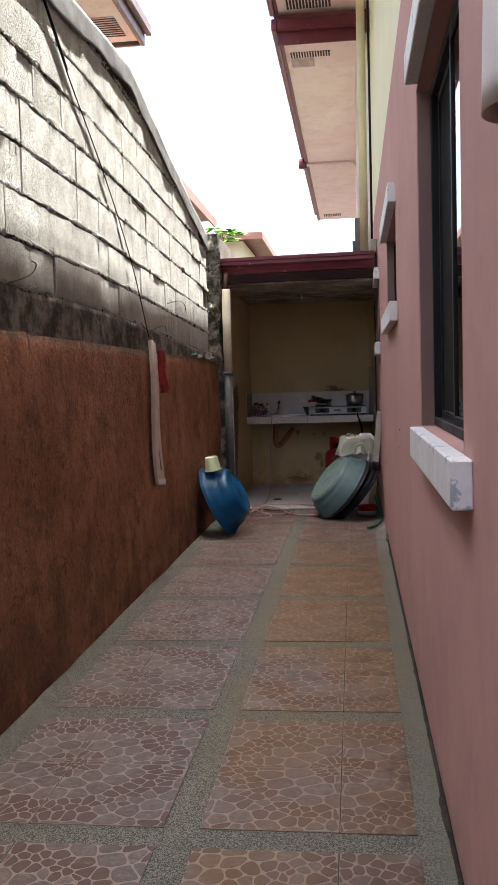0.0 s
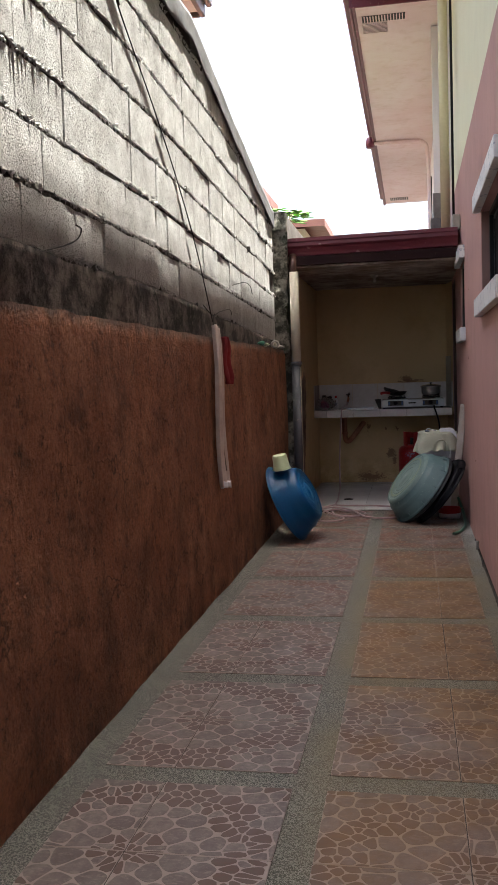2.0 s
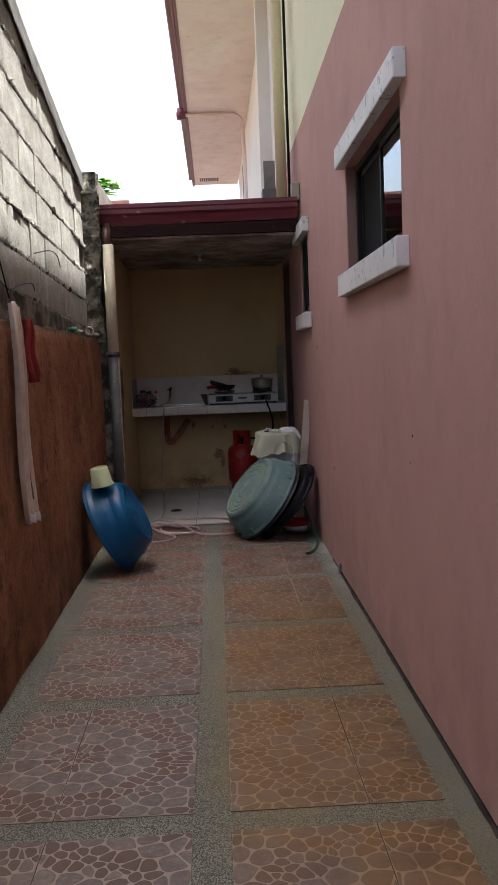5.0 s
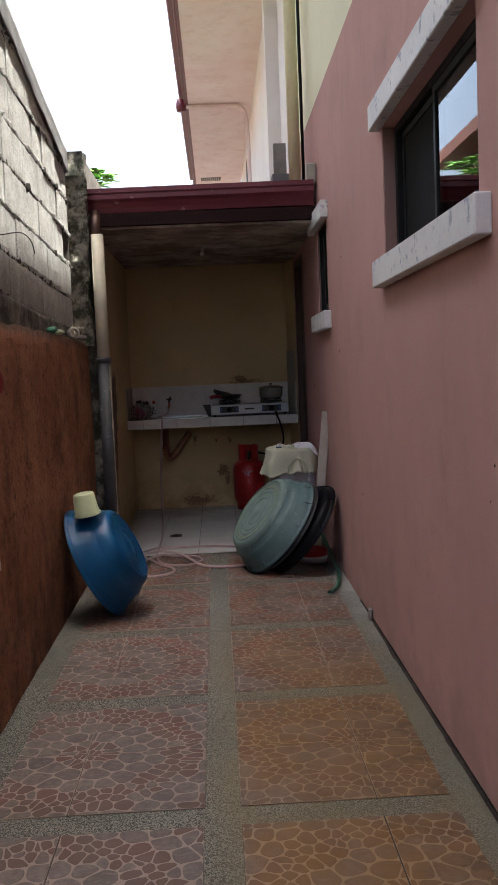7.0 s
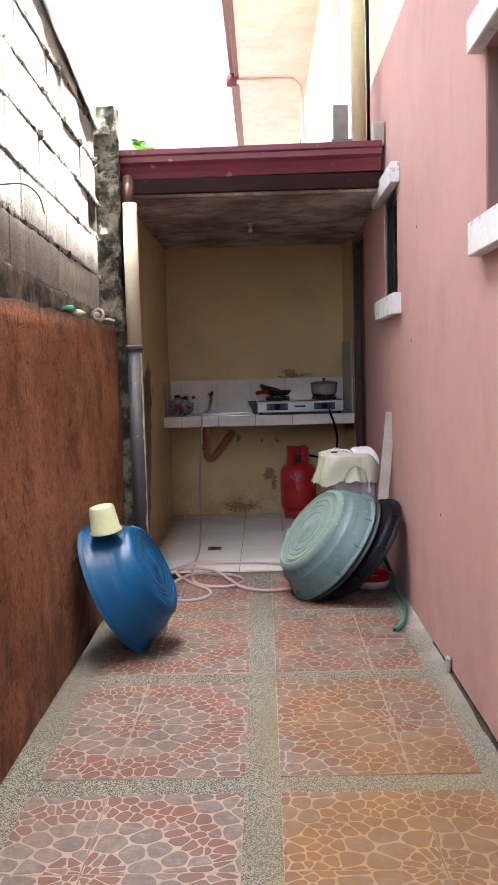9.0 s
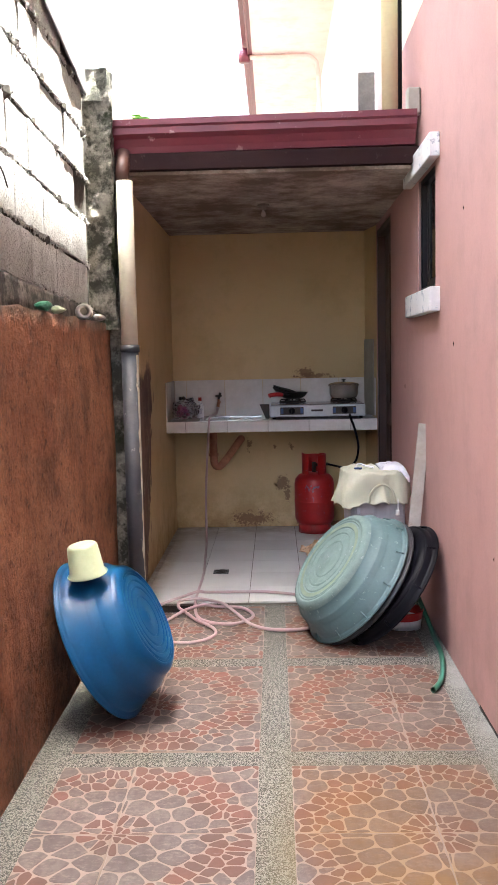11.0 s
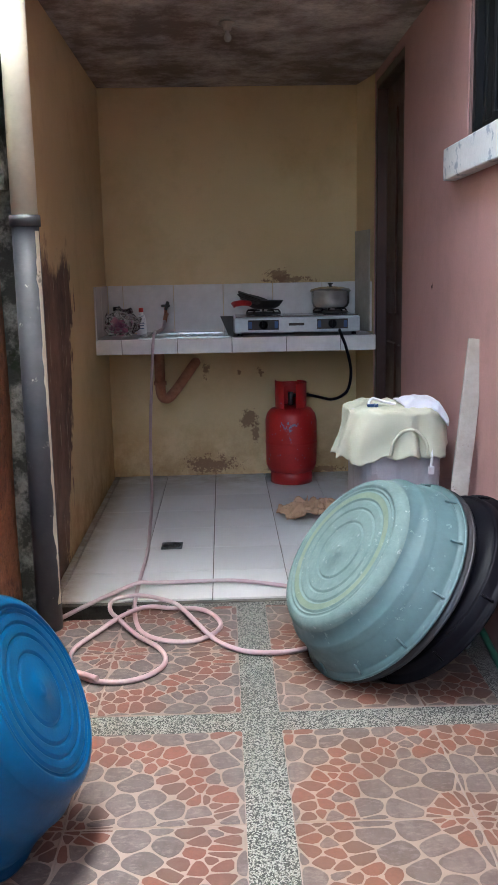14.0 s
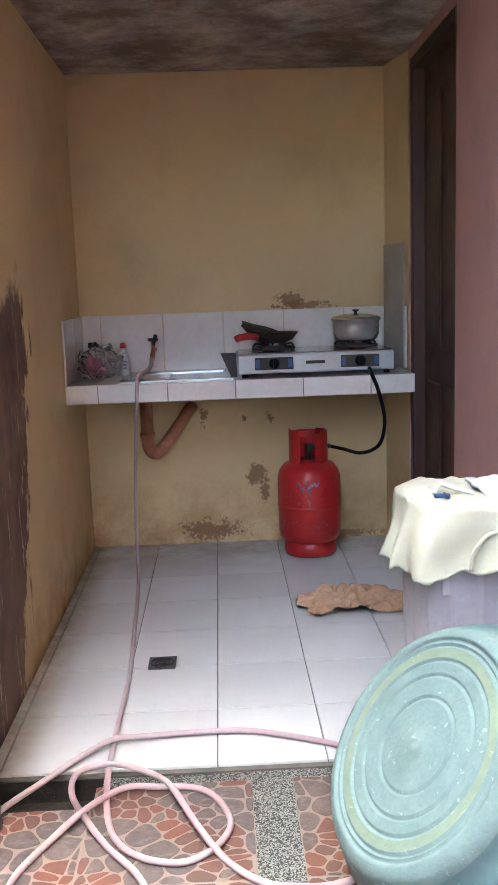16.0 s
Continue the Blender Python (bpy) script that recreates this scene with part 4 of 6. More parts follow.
def basin(name, label, center, n, R, r, depth, mat_side, mat_bottom, base_at, ribs=0, group="wash basins", mat_ring=None):
    """A big wash basin that stands on its rim; n points from the rim to the bottom."""
    root = thing(name, label, "basin", base_at, group)
    m = axes_at(center, n)
    t = 0.004
    k = r / R
    outer = [(R, 0.0), (R + 0.003, 0.010), (R - 0.012, 0.014), (R - 0.016, 0.020), (R - 0.020, 0.045), (R - 0.026, 0.050), (R * 0.62 + r * 0.38 + 0.005, depth * 0.42), (R * 0.60 + r * 0.40 + 0.001, depth * 0.45), (R * 0.36 + r * 0.64 + 0.022, depth * 0.62), (R * 0.34 + r * 0.66 + 0.018, depth * 0.64), (r + 0.031, depth - 0.038), (r + 0.028, depth - 0.027)]
    inner = [(r - 0.01, depth - 0.012), (r + 0.01, depth - 0.03), (R * 0.5 + r * 0.5 + 0.008, depth * 0.55), (R - 0.032, 0.05), (R - 0.024, 0.012), (R - 0.018, 0.0), (R, 0.0)]
    bm = bmesh.new()
    lathe(bm, outer[::-1] + inner[::-1][0:1], 72, m)
    lathe(bm, inner, 72, m)
    lathe(bm, [(0.0, depth - 0.012), (r - 0.01, depth - 0.012)], 72, m)
    body = part("body", bm, mat_side, root)
    bm = bmesh.new()
    prof = [(r + 0.028, depth - 0.027), (r + 0.0235, depth - 0.0175), (r + 0.016, depth - 0.009), (r + 0.007, depth - 0.003), (r - 0.002, depth), (r * 0.965, depth + 0.001), (r * 0.955, depth - 0.004), (r * 0.93, depth - 0.0045)]
    for f in (0.90, 0.76, 0.62, 0.42):
        prof += [(r * f + 0.005, depth - 0.001), (r * f + 0.003, depth - 0.0012), (r * f, depth - 0.006), (r * f - 0.003, depth - 0.006), (r * f - 0.007, depth - 0.0008), (r * f - 0.009, depth - 0.0008)]
    prof += [(0.022, depth - 0.001), (0.018, depth + 0.003), (0.006, depth + 0.003), (0.0, depth + 0.0015)]
    cut = prof.index((r * 0.90 - 0.009, depth - 0.0008)) + 1
    lathe(bm, prof[:cut], 72, m)
    lathe(bm, prof[cut:], 72, m)
    bottom = part("bottom", bm, mat_bottom, root, "ringed bottom, scuffed")
    bm = bmesh.new()
    lathe(bm, prof[cut - 1:cut + 1], 72, m)
    part("ring", bm, mat_ring or mat_bottom, bottom)
    bm = bmesh.new()
    tube(bm, [m @ Vector(((R + 0.001) * math.cos(a), (R + 0.001) * math.sin(a), 0.004)) for a in (math.tau * i / 72 for i in range(73))], 0.006, 8, False)
    for i in range(ribs):
        a = math.tau * (i + 0.3) / ribs
        p, q = [m @ Vector((rr * math.cos(a), rr * math.sin(a), zz)) for rr, zz in ((R - 0.002, 0.012), (R - 0.019, 0.045))]
        tube(bm, [p, q], 0.004, 6)
    part("rim", bm, mat_side, root)
    return root


basin("blue_basin", "large blue plastic basin tipped on its rim against terracotta wall", (-0.778, 8.795, 0.285), (0.894, -0.08, 0.44), 0.312, 0.195, 0.213, M_BLUE, M_BLUE, (-0.64, 8.78, 0))
basin("green_basin", "large faded green plastic wash basin tipped on its rim", (0.287, 9.688, 0.273), (-0.755, -0.226, 0.615), 0.34, 0.238, 0.184, M_GREEN, M_GREENPALE, (0.1, 9.64, 0), 12, mat_ring=M_RINGSTAIN)
basin("black_basin", "dark grey plastic basin nested into the faded green one", (0.315, 9.694, 0.262), (-0.755, -0.226, 0.615), 0.338, 0.2, 0.15, M_GREYPL, M_GREYPL, (0.14, 9.65, 0), 0)
basin("black_basin", "black plastic basin with ribbed rim, leaning on pink wall", (0.440, 9.655, 0.256), (-0.755, -0.16, 0.60), 0.325, 0.15, 0.10, M_BLACKPL, M_BLACKPL, (0.22, 9.70, 0), 9)

# dipper upside down on the blue basin
root = thing("dipper_tub", "pale green plastic tub upside down on the blue basin", "tub", (-0.775, 8.62, 0.545))
m = axes_at((-0.785, 8.655, 0.572), (-0.14, -0.1, 1)) @ Matrix.Scale(0.92, 4)
bm = bmesh.new()
lathe(bm, [(0.0, 0.002), (0.068, 0.002), (0.076, 0.0), (0.077, 0.008), (0.070, 0.012), (0.060, 0.118), (0.054, 0.125), (0.048, 0.126), (0.046, 0.121), (0.0, 0.121)], 40, m)
part("body", bm, M_DIPPER, root)
bm = bmesh.new()
tube(bm, [m @ Vector((0.076 * math.cos(a), 0.076 * math.sin(a), 0.004)) for a in (math.tau * i / 40 for i in range(41))], 0.004, 6, False)
part("rim", bm, M_DIPPER, root)

# pail behind the basins
root = thing("pail", "small white and red plastic pail lying low behind the basins", "pail", (0.52, 9.80, 0))
bm = bmesh.new()
lathe(bm, [(0.0, 0.004), (0.085, 0.004), (0.090, 0.0), (0.095, 0.05)], 32, pose(0.52, 9.82, 0))
part("base", bm, M_WHITE, root)
bm = bmesh.new()
lathe(bm, [(0.096, 0.05), (0.101, 0.085), (0.105, 0.088), (0.103, 0.092), (0.096, 0.085), (0.09, 0.05)], 32, pose(0.52, 9.82, 0))
part("body", bm, M_REDTANK, root)

# grey bin with a shirt over it
root = thing("laundry_bin", "ribbed grey white plastic bin with a shirt laid over its top", "bin", (0.42, 10.33, 0))
BXC, BYC, BH = 0.440, 10.33, 0.722
bm = bmesh.new()
ring_prev = None
for z, s in ((0.0, 0.90), (0.02, 0.92), (0.35, 0.96), (0.70, 1.0), (BH - 0.02, 1.0), (BH, 0.97)):
    ring = []
    for i in range(64):
        a = math.tau * i / 64
        c, d = math.cos(a), math.sin(a)
        k = 1 / (abs(c) ** 5 + abs(d) ** 5) ** 0.2
        rib = 0.0035 if i % 8 < 4 else 0.0
        ring.append(bm.verts.new((BXC + c * k * (0.160 * s + rib), BYC + d * k * (0.155 * s + rib), z)))
    if ring_prev:
        for i in range(64):
            bm.faces.new((ring_prev[i], ring_prev[(i + 1) % 64], ring[(i + 1) % 64], ring[i]))
    ring_prev = ring
bm.faces.new(ring_prev)
part("body", bm, M_BIN, root)
bm = bmesh.new()
box(bm, BXC - 0.112, BXC - 0.088, BYC - 0.172, BYC - 0.160, 0.50, 0.58, 0.003)
part("clip", bm, M_BIN, root)
bm = bmesh.new()
tube(bm, smooth_path([(0.545, 10.15, 0.60), (0.547, 10.145, 0.56), (0.543, 10.15, 0.52)]), 0.006, 8)
box(bm, 0.533, 0.555, 10.138, 10.152, 0.50, 0.53, 0.003)
part("plug", bm, M_WHITE, root, "white plug on a cord")

root = thing("shirt", "cream cotton shirt draped over the grey bin", "shirt", (BXC, BYC, BH))
DROPS = [(-180, 0.17), (-150, 0.18), (-130, 0.19), (-112, 0.165), (-90, 0.155), (-65, 0.165), (-45, 0.17), (-20, 0.13), (10, 0.11), (60, 0.12), (120, 0.13), (180, 0.19)]
def shirt(u, v):
    px, py = (u - 0.5) * 2, (v - 0.5) * 2
    r = max(abs(px), abs(py), 1e-6)
    a = math.atan2(py, px)
    c, d = math.cos(a), math.sin(a)
    k = 1 / (abs(c) ** 4 + abs(d) ** 4) ** 0.25
    half = 0.170
    if r < 0.5:
        f = r / 0.5
        x, y = c * k * half * f, d * k * half * f
        z = BH + 0.010 + 0.012 * noise.noise(Vector((x * 14, y * 14, 1))) - 0.012 * f**6
    else:
        f = (r - 0.5) / 0.5
        drop = np.interp(math.degrees(a), [q[0] for q in DROPS], [q[1] for q in DROPS]) + 0.02 * noise.noise(Vector((c * 4, d * 4, 3)))
        fold = 0.5 + 0.5 * math.sin(a * 11 + 3.0 * noise.noise(Vector((c * 1.5, d * 1.5, f * 0.6))))
        out = 0.006 + (0.016 + 0.036 * fold) * f + 0.006 * math.sin(f * 5 + a * 3)
        if c > 0.3:
            out *= 0.5
        x, y = c * k * half + c * out, d * k * half + d * out
        z = BH - 0.002 - f * drop
    return Vector((BXC + x, BYC + y, z + 0.004 * noise.noise(Vector((x * 60, y * 60, z * 60))) + 0.014 * abs(noise.noise(Vector((x * 22 + 3, y * 22, z * 16))))))
bm = bmesh.new()
sheet(bm, shirt, 90, 90, 0.003)
part("cloth", bm, M_SHIRT, root)
bm = bmesh.new()
tube(bm, smooth_path([(BXC - 0.045, BYC - 0.196, BH - 0.150), (BXC - 0.035, BYC - 0.196, BH - 0.10), (BXC, BYC - 0.193, BH - 0.062), (BXC + 0.045, BYC - 0.193, BH - 0.062), (BXC + 0.08, BYC - 0.196, BH - 0.10), (BXC + 0.09, BYC - 0.196, BH - 0.155)]), 0.006, 8)
part("collar", bm, M_SHIRT, root)


def crumple(name, label, category, cx, cy, cz, rx, ry, h, material, seed, n=36, thick=0.0):
    def fn(u, v):
        px, py = (u - 0.5) * 2, (v - 0.5) * 2
        r = min(math.hypot(px, py) / 1.2, 1.0)
        w = noise.noise(Vector((px * 1.6 + seed, py * 1.6, seed))) * 0.25
        a = abs(noise.noise(Vector((px * 2.6 + seed, py * 2.6, 1)))) + 0.6 * abs(noise.noise(Vector((px * 6 + seed, py * 6, 2))))
        w += 0.16 * noise.noise(Vector((px * 5 + seed, py * 5, 7)))
        z = cz + 0.004 + h * (1 - r**3) * (0.25 + 1.3 * a)
        return Vector((cx + rx * (px + w), cy + ry * (py + w * 0.7), z))
    bm = bmesh.new()
    sheet(bm, fn, n, n, thick)
    return part(name, bm, material, None, label, category=category)


def folded(u, v):
    x, y = 0.455 + 0.155 * u, 10.215 + 0.20 * v - 0.05 * u
    hump = math.sin(math.pi * min(max(u, 0.0), 1.0)) ** 0.6 * math.sin(math.pi * min(max(v, 0.0), 1.0)) ** 0.5
    fall = 0.05 * max(u - 0.8, 0.0) / 0.2 + 0.02 * max(0.12 - v, 0.0) / 0.12
    return Vector((x + 0.02 * noise.noise(Vector((u * 3, v * 3, 4))), y, BH + 0.020 + 0.024 * hump + 0.008 * noise.noise(Vector((u * 5, v * 4, 2))) - fall))
bm = bmesh.new()
sheet(bm, folded, 36, 36, 0.006)
part("white_cloth", bm, M_WHITECLOTH, None, "white cotton cloth folded loosely on the shirt", category="cloth")
crumple("floor_rag", "crumpled brown rag on the white floor tiles", "rag", 0.28, 11.43, 0.013, 0.20, 0.11, 0.075, M_RAG, 8.0, 60)
root = thing("clothes_pegs", "small blue and white plastic wrappers on the shirt", "wrapper", (0.37, 10.26, BH + 0.02))
bm = bmesh.new()
box(bm, 0.325, 0.365, 10.22, 10.232, BH + 0.016, BH + 0.026, 0.002)
box(bm, 0.35, 0.358, 10.20, 10.24, BH + 0.017, BH + 0.027, 0.002)
part("strip", bm, M_BLUELABEL, root)
bm = bmesh.new()
tube(bm, smooth_path([(0.33, 10.25, BH + 0.02), (0.35, 10.27, BH + 0.04), (0.39, 10.26, BH + 0.03), (0.43, 10.24, BH + 0.022)]), 0.005, 6)
part("tip", bm, M_WHITE, root)

# leaning plank
bm = bmesh.new()
box(bm, -0.030, 0.030, -0.011, 0.011, 0, 0.995, 0.003)
bmesh.ops.subdivide_edges(bm, edges=[e for e in bm.edges if e.calc_length() > 0.5], cuts=14)
for v in bm.verts:
    v.co.x += 0.003 * noise.noise(v.co * 7)
pl = part("plank", bm, M_PLANK, None, "weathered whitish plank leaning on the pink wall", category="plank")
pl.matrix_basis = Matrix.Translation((0.556, 9.97, 0.004)) @ pose(0, 0, 0, -4.5, 5.8, -8)

# hoses
FLAT, UP = 0.014, 0.032
hose = [(-0.57, 12.05, 0.915), (-0.565, 11.92, 0.91), (-0.57, 11.855, 0.86), (-0.60, 11.84, 0.4), (-0.60, 11.78, 0.08), (-0.59, 11.6, 0.024), (-0.572, 11.28, 0.024), (-0.549, 10.84, 0.024), (-0.549, 10.45, 0.024), (-0.544, 10.19, 0.022),
        (-0.512, 9.985, FLAT), (-0.443, 9.884, FLAT), (-0.339, 9.849, FLAT), (-0.265, 9.894, FLAT), (-0.224, 9.986, FLAT), (-0.255, 10.092, FLAT), (-0.313, 10.151, FLAT), (-0.413, 10.165, FLAT), (-0.494, 10.137, UP), (-0.58, 10.049, UP), (-0.656, 9.944, FLAT), (-0.705, 9.832, FLAT), (-0.708, 9.727, FLAT), (-0.672, 9.637, FLAT), (-0.616, 9.581, FLAT), (-0.535, 9.561, FLAT), (-0.461, 9.588, FLAT), (-0.41, 9.657, FLAT), (-0.403, 9.734, FLAT), (-0.437, 9.821, FLAT), (-0.51, 9.917, FLAT), (-0.576, 10.019, 0.026), (-0.626, 10.128, 0.024), (-0.63, 10.208, UP), (-0.586, 10.25, UP), (-0.512, 10.243, 0.036), (-0.414, 10.187, UP), (-0.367, 10.118, UP), (-0.306, 9.966, UP), (-0.238, 9.853, FLAT), (-0.164, 9.772, FLAT), (-0.092, 9.746, FLAT), (-0.007, 9.746, FLAT), (0.09, 9.785, FLAT), (0.20, 9.86, FLAT)]
bm = bmesh.new()
tube(bm, smooth_path(hose, 6), 0.0082, 10)
part("garden_hose", bm, M_HOSE, None, "faded pink hose from the tap, looped on the stone print tiles", category="hose")
hose = [(-0.595, 9.554, UP), (-0.652, 9.594, UP), (-0.707, 9.64, 0.026), (-0.769, 9.71, FLAT), (-0.83, 9.83, FLAT), (-0.856, 9.94, FLAT), (-0.842, 10.016, FLAT), (-0.782, 10.112, 0.018), (-0.70, 10.205, 0.03), (-0.618, 10.326, 0.03), (-0.545, 10.38, 0.040), (-0.491, 10.404, 0.030), (-0.323, 10.425, 0.024), (-0.168, 10.42, 0.024), (-0.016, 10.363, 0.024), (0.10, 10.30, 0.024), (0.22, 10.22, 0.022), (0.27, 10.1, FLAT)]
bm = bmesh.new()
tube(bm, smooth_path(hose, 6), 0.0082, 10)
part("garden_hose", bm, M_HOSE, None, "pale pink hose curved across the kitchen threshold, cut end", category="hose")
bm = bmesh.new()
tube(bm, smooth_path([(0.60, 9.95, 0.16), (0.632, 9.78, 0.06), (0.636, 9.60, 0.02), (0.630, 9.40, 0.015), (0.602, 9.19, 0.015), (0.565, 9.04, 0.015), (0.515, 8.93, 0.018)], 10), 0.0115, 12, False)
part("green_hose", bm, M_GHOSE, None, "short green hose end beside the pink wall", category="hose")

# towel, red cloth and the line on the boundary wall
root = thing("hanging_towel", "faded towel with dark hem hanging on the terracotta wall", "towel", (-0.9, 6.95, 1.6))
def towel(u, v):
    w = 0.085 + 0.14 * u + 0.012 * math.sin(u * 9)
    y = 6.97 + 0.05 * u + (v - 0.5) * w + 0.01 * noise.noise(Vector((u * 3, v * 2, 1)))
    x = -0.885 + 0.016 * math.sin(v * 15 + u * 2) - 0.012 * (1 - u) + 0.006 * math.sin(u * 7)
    return Vector((x, y, 1.60 - 0.945 * u - 0.02 * v))
bm = bmesh.new()
sheet(bm, towel, 50, 20, 0.004)
part("cloth", bm, M_TOWEL, root)
bm = bmesh.new()
sheet(bm, lambda u, v: towel(u * 0.9, 0.60 + 0.12 * v) + Vector((0.007, 0, 0)), 40, 3, 0.003)
part("hem", bm, M_TOWELEDGE, root)
bm = bmesh.new()
sheet(bm, lambda u, v: towel(0.96 + 0.04 * u, v) + Vector((0.004, 0, -0.01 * abs(math.sin(v * 22)))), 3, 30, 0.003)
part("fringe", bm, M_WHITECLOTH, root)
bm = bmesh.new()
def red_cloth(u, v):
    w = 0.05 + 0.11 * math.sin(min(u * 1.5, 1.5))
    return Vector((-0.90 + 0.02 * math.sin(v * 9) + 0.006 * math.sin(u * 9), 7.22 + 0.07 * u + (v - 0.5) * w * 1.35 * (1 if u < 0.85 else 1 - (u - 0.85) * 2.5), 1.54 - 0.29 * u))
sheet(bm, red_cloth, 30, 16, 0.003)
part("red_cloth", bm, M_REDCLOTH, None, "dark red cloth hung beside the towel", category="cloth")
bm = bmesh.new()
tube(bm, smooth_path([(-0.968, 5.25, 3.12), (-0.968, 5.62, 2.86), (-0.968, 6.10, 2.58), (-0.967, 6.50, 2.31), (-0.960, 6.82, 2.02), (-0.925, 7.02, 1.62)], 8), 0.0032, 6)
part("hanging_line", bm, M_BLACKPL, None, "black cord hanging down the block wall", category="rope")
bm = bmesh.new()
tube(bm, smooth_path([(-0.962, 5.2, 3.15), (-0.962, 5.36, 3.04), (-0.963, 5.6, 2.87)], 6), 0.006, 8)
part("rubber_strap", bm, M_BLACKPL, None, "thick black strip at the top of the block wall", category="cord")
for name, pts, label in (("wire_hook", [(-0.975, 4.72, 1.73), (-0.94, 4.84, 1.765), (-0.935, 4.93, 1.80), (-0.93, 4.95, 1.835), (-0.93, 4.90, 1.84)], "rusty wire bent out of the block joint"), ("wire_hook", [(-0.975, 7.0, 1.72), (-0.93, 7.05, 1.66), (-0.92, 7.2, 1.69), (-0.91, 7.45, 1.72), (-0.91, 7.52, 1.69)], "bent tie wire that holds the towel"), ("wire_hook", [(-0.975, 7.9, 1.92), (-0.92, 8.05, 1.95), (-0.91, 8.22, 1.94), (-0.91, 8.3, 1.89)], "bent wire sticking from the block wall")):
    bm = bmesh.new()
    tube(bm, smooth_path(pts, 6), 0.0028, 6)
    part(name, bm, M_IRON, None, label, category="wire")

# metal flashing folded over the block wall
bm = bmesh.new()
def flash(u, v):
    y = 2.0 + 7.85 * u
    t = wall_top(y) + 0.012 * noise.noise(Vector((y * 2.3, 0, 0)))
    q = v * 3
    wob = 0.022 * noise.noise(Vector((y * 2.5, v * 1.5, 5))) + 0.012 * abs(noise.noise(Vector((y * 9, v * 3, 2))))
    if q < 1:
        return Vector((BX - 0.15 + 0.08 * q, y, t - 0.05 + 0.05 * q))
    if q < 1.6:
        return Vector((BX - 0.07 + 0.077 * (q - 1) / 0.6, y, t))
    f = (q - 1.6) / 1.4
    return Vector((BX + 0.007 + abs(wob) * (0.25 + f) * 0.7, y, t - (0.15 + 0.04 * noise.noise(Vector((y * 1.7, 3, 0)))) * f))
sheet(bm, flash, 120, 15, 0.002)
part("wall_flashing", bm, M_FLASH, None, "dull grey metal sheet folded over the block wall top", category="flashing", kind="structure")

# things on the ledge of the terracotta wall
root = thing("old_bulb", "white spiral light bulb lying on the wall top", "bulb", (-0.93, 9.5, 1.535))
bm = bmesh.new()
for k in range(4):
    tube(bm, [Vector((-0.93 + 0.006 * k, 9.42 - 0.016 * k, 1.562)) + Vector((0.026 * math.cos(a), 0, 0.026 * math.sin(a))) for a in (math.tau * i / 20 for i in range(21))], 0.0075, 8, False)
part("coil", bm, M_BULB, root)
bm = bmesh.new()
lathe(bm, [(0, 0), (0.025, 0), (0.03, 0.03), (0.018, 0.05), (0.014, 0.07), (0, 0.07)], 16, axes_at((-0.93, 9.435, 1.562), (0.25, 1, -0.1)))
part("base", bm, M_PVC, root)
for i, (x, y, s, mt, lb) in enumerate(((-0.93, 8.75, 0.03, M_GHOSE, "green glass shard on the wall top"), (-0.93, 8.98, 0.025, M_DIPPER, "pale plastic scrap on the wall top"), (-0.92, 9.75, 0.03, M_GREYCON, "small stone on the wall top"), (-0.94, 9.85, 0.022, M_OLDCON, "small dark stone on the wall top"))):
    bm = bmesh.new()
    bmesh.ops.create_icosphere(bm, subdivisions=2, radius=s)
    for v in bm.verts:
        v.co = Vector((v.co.x * 1.1, v.co.y * 1.6, v.co.z * 0.6)) + noise.noise_vector(v.co * 30 + Vector((i, 0, 0))) * 0.008 + Vector((x, y, 1.535 + s * 0.5))
    part("rubble", bm, mt, None, lb, category="rubble")

# pipe at the kitchen corner
root = thing("drain_pipe", "vertical drain pipe, ivory above and dark grey below, paint peeling", "pipe", (-0.822, 10.02, 0))
bm = bmesh.new()
tube(bm, [(-0.826, 10.03, 1.42), (-0.826, 10.03, 2.235)], 0.042, 24)
part("upper_pipe", bm, M_PVC, root, "ivory plastic pipe")
bm = bmesh.new()
tube(bm, [(-0.826, 10.03, 0.0), (-0.826, 10.03, 1.385)], 0.044, 24)
part("lower_pipe", bm, M_GREYPIPE, root, "dark grey painted pipe")
bm = bmesh.new()
lathe(bm, [(0.043, 0), (0.050, 0.0), (0.050, 0.035), (0.043, 0.035)], 24, pose(-0.826, 10.03, 1.385))
part("collar", bm, M_GREYPIPE, root)
bm = bmesh.new()
def scuff(u, v):
    z = 0.10 + 1.27 * u
    w = 0.10 + 0.30 * max(0.0, noise.noise(Vector((z * 7, 1, 0))) + 0.5 * noise.noise(Vector((z * 21, 4, 0)))) + 0.15 * u
    a = -0.15 - w * v * 2
    return Vector((-0.826 + 0.0447 * math.cos(a), 10.03 + 0.0447 * math.sin(a), z))
sheet(bm, scuff, 90, 4)
part("old_paint", bm, M_PVC, root, "peeling cream paint strip on the pipe", kind="stuff")
bm = bmesh.new()
tube(bm, [(-0.84, 10.05, 2.235), (-0.84, 10.06, 2.30), (-0.84, 10.12, 2.392)], 0.036, 12)
part("outlet", bm, M_BROWNWOOD, root)
block_part("wall_kitchen_end", (-1.04, -0.845, 10.085, 10.10, -0.05, 2.28), M_OLDCON, kind="structure")

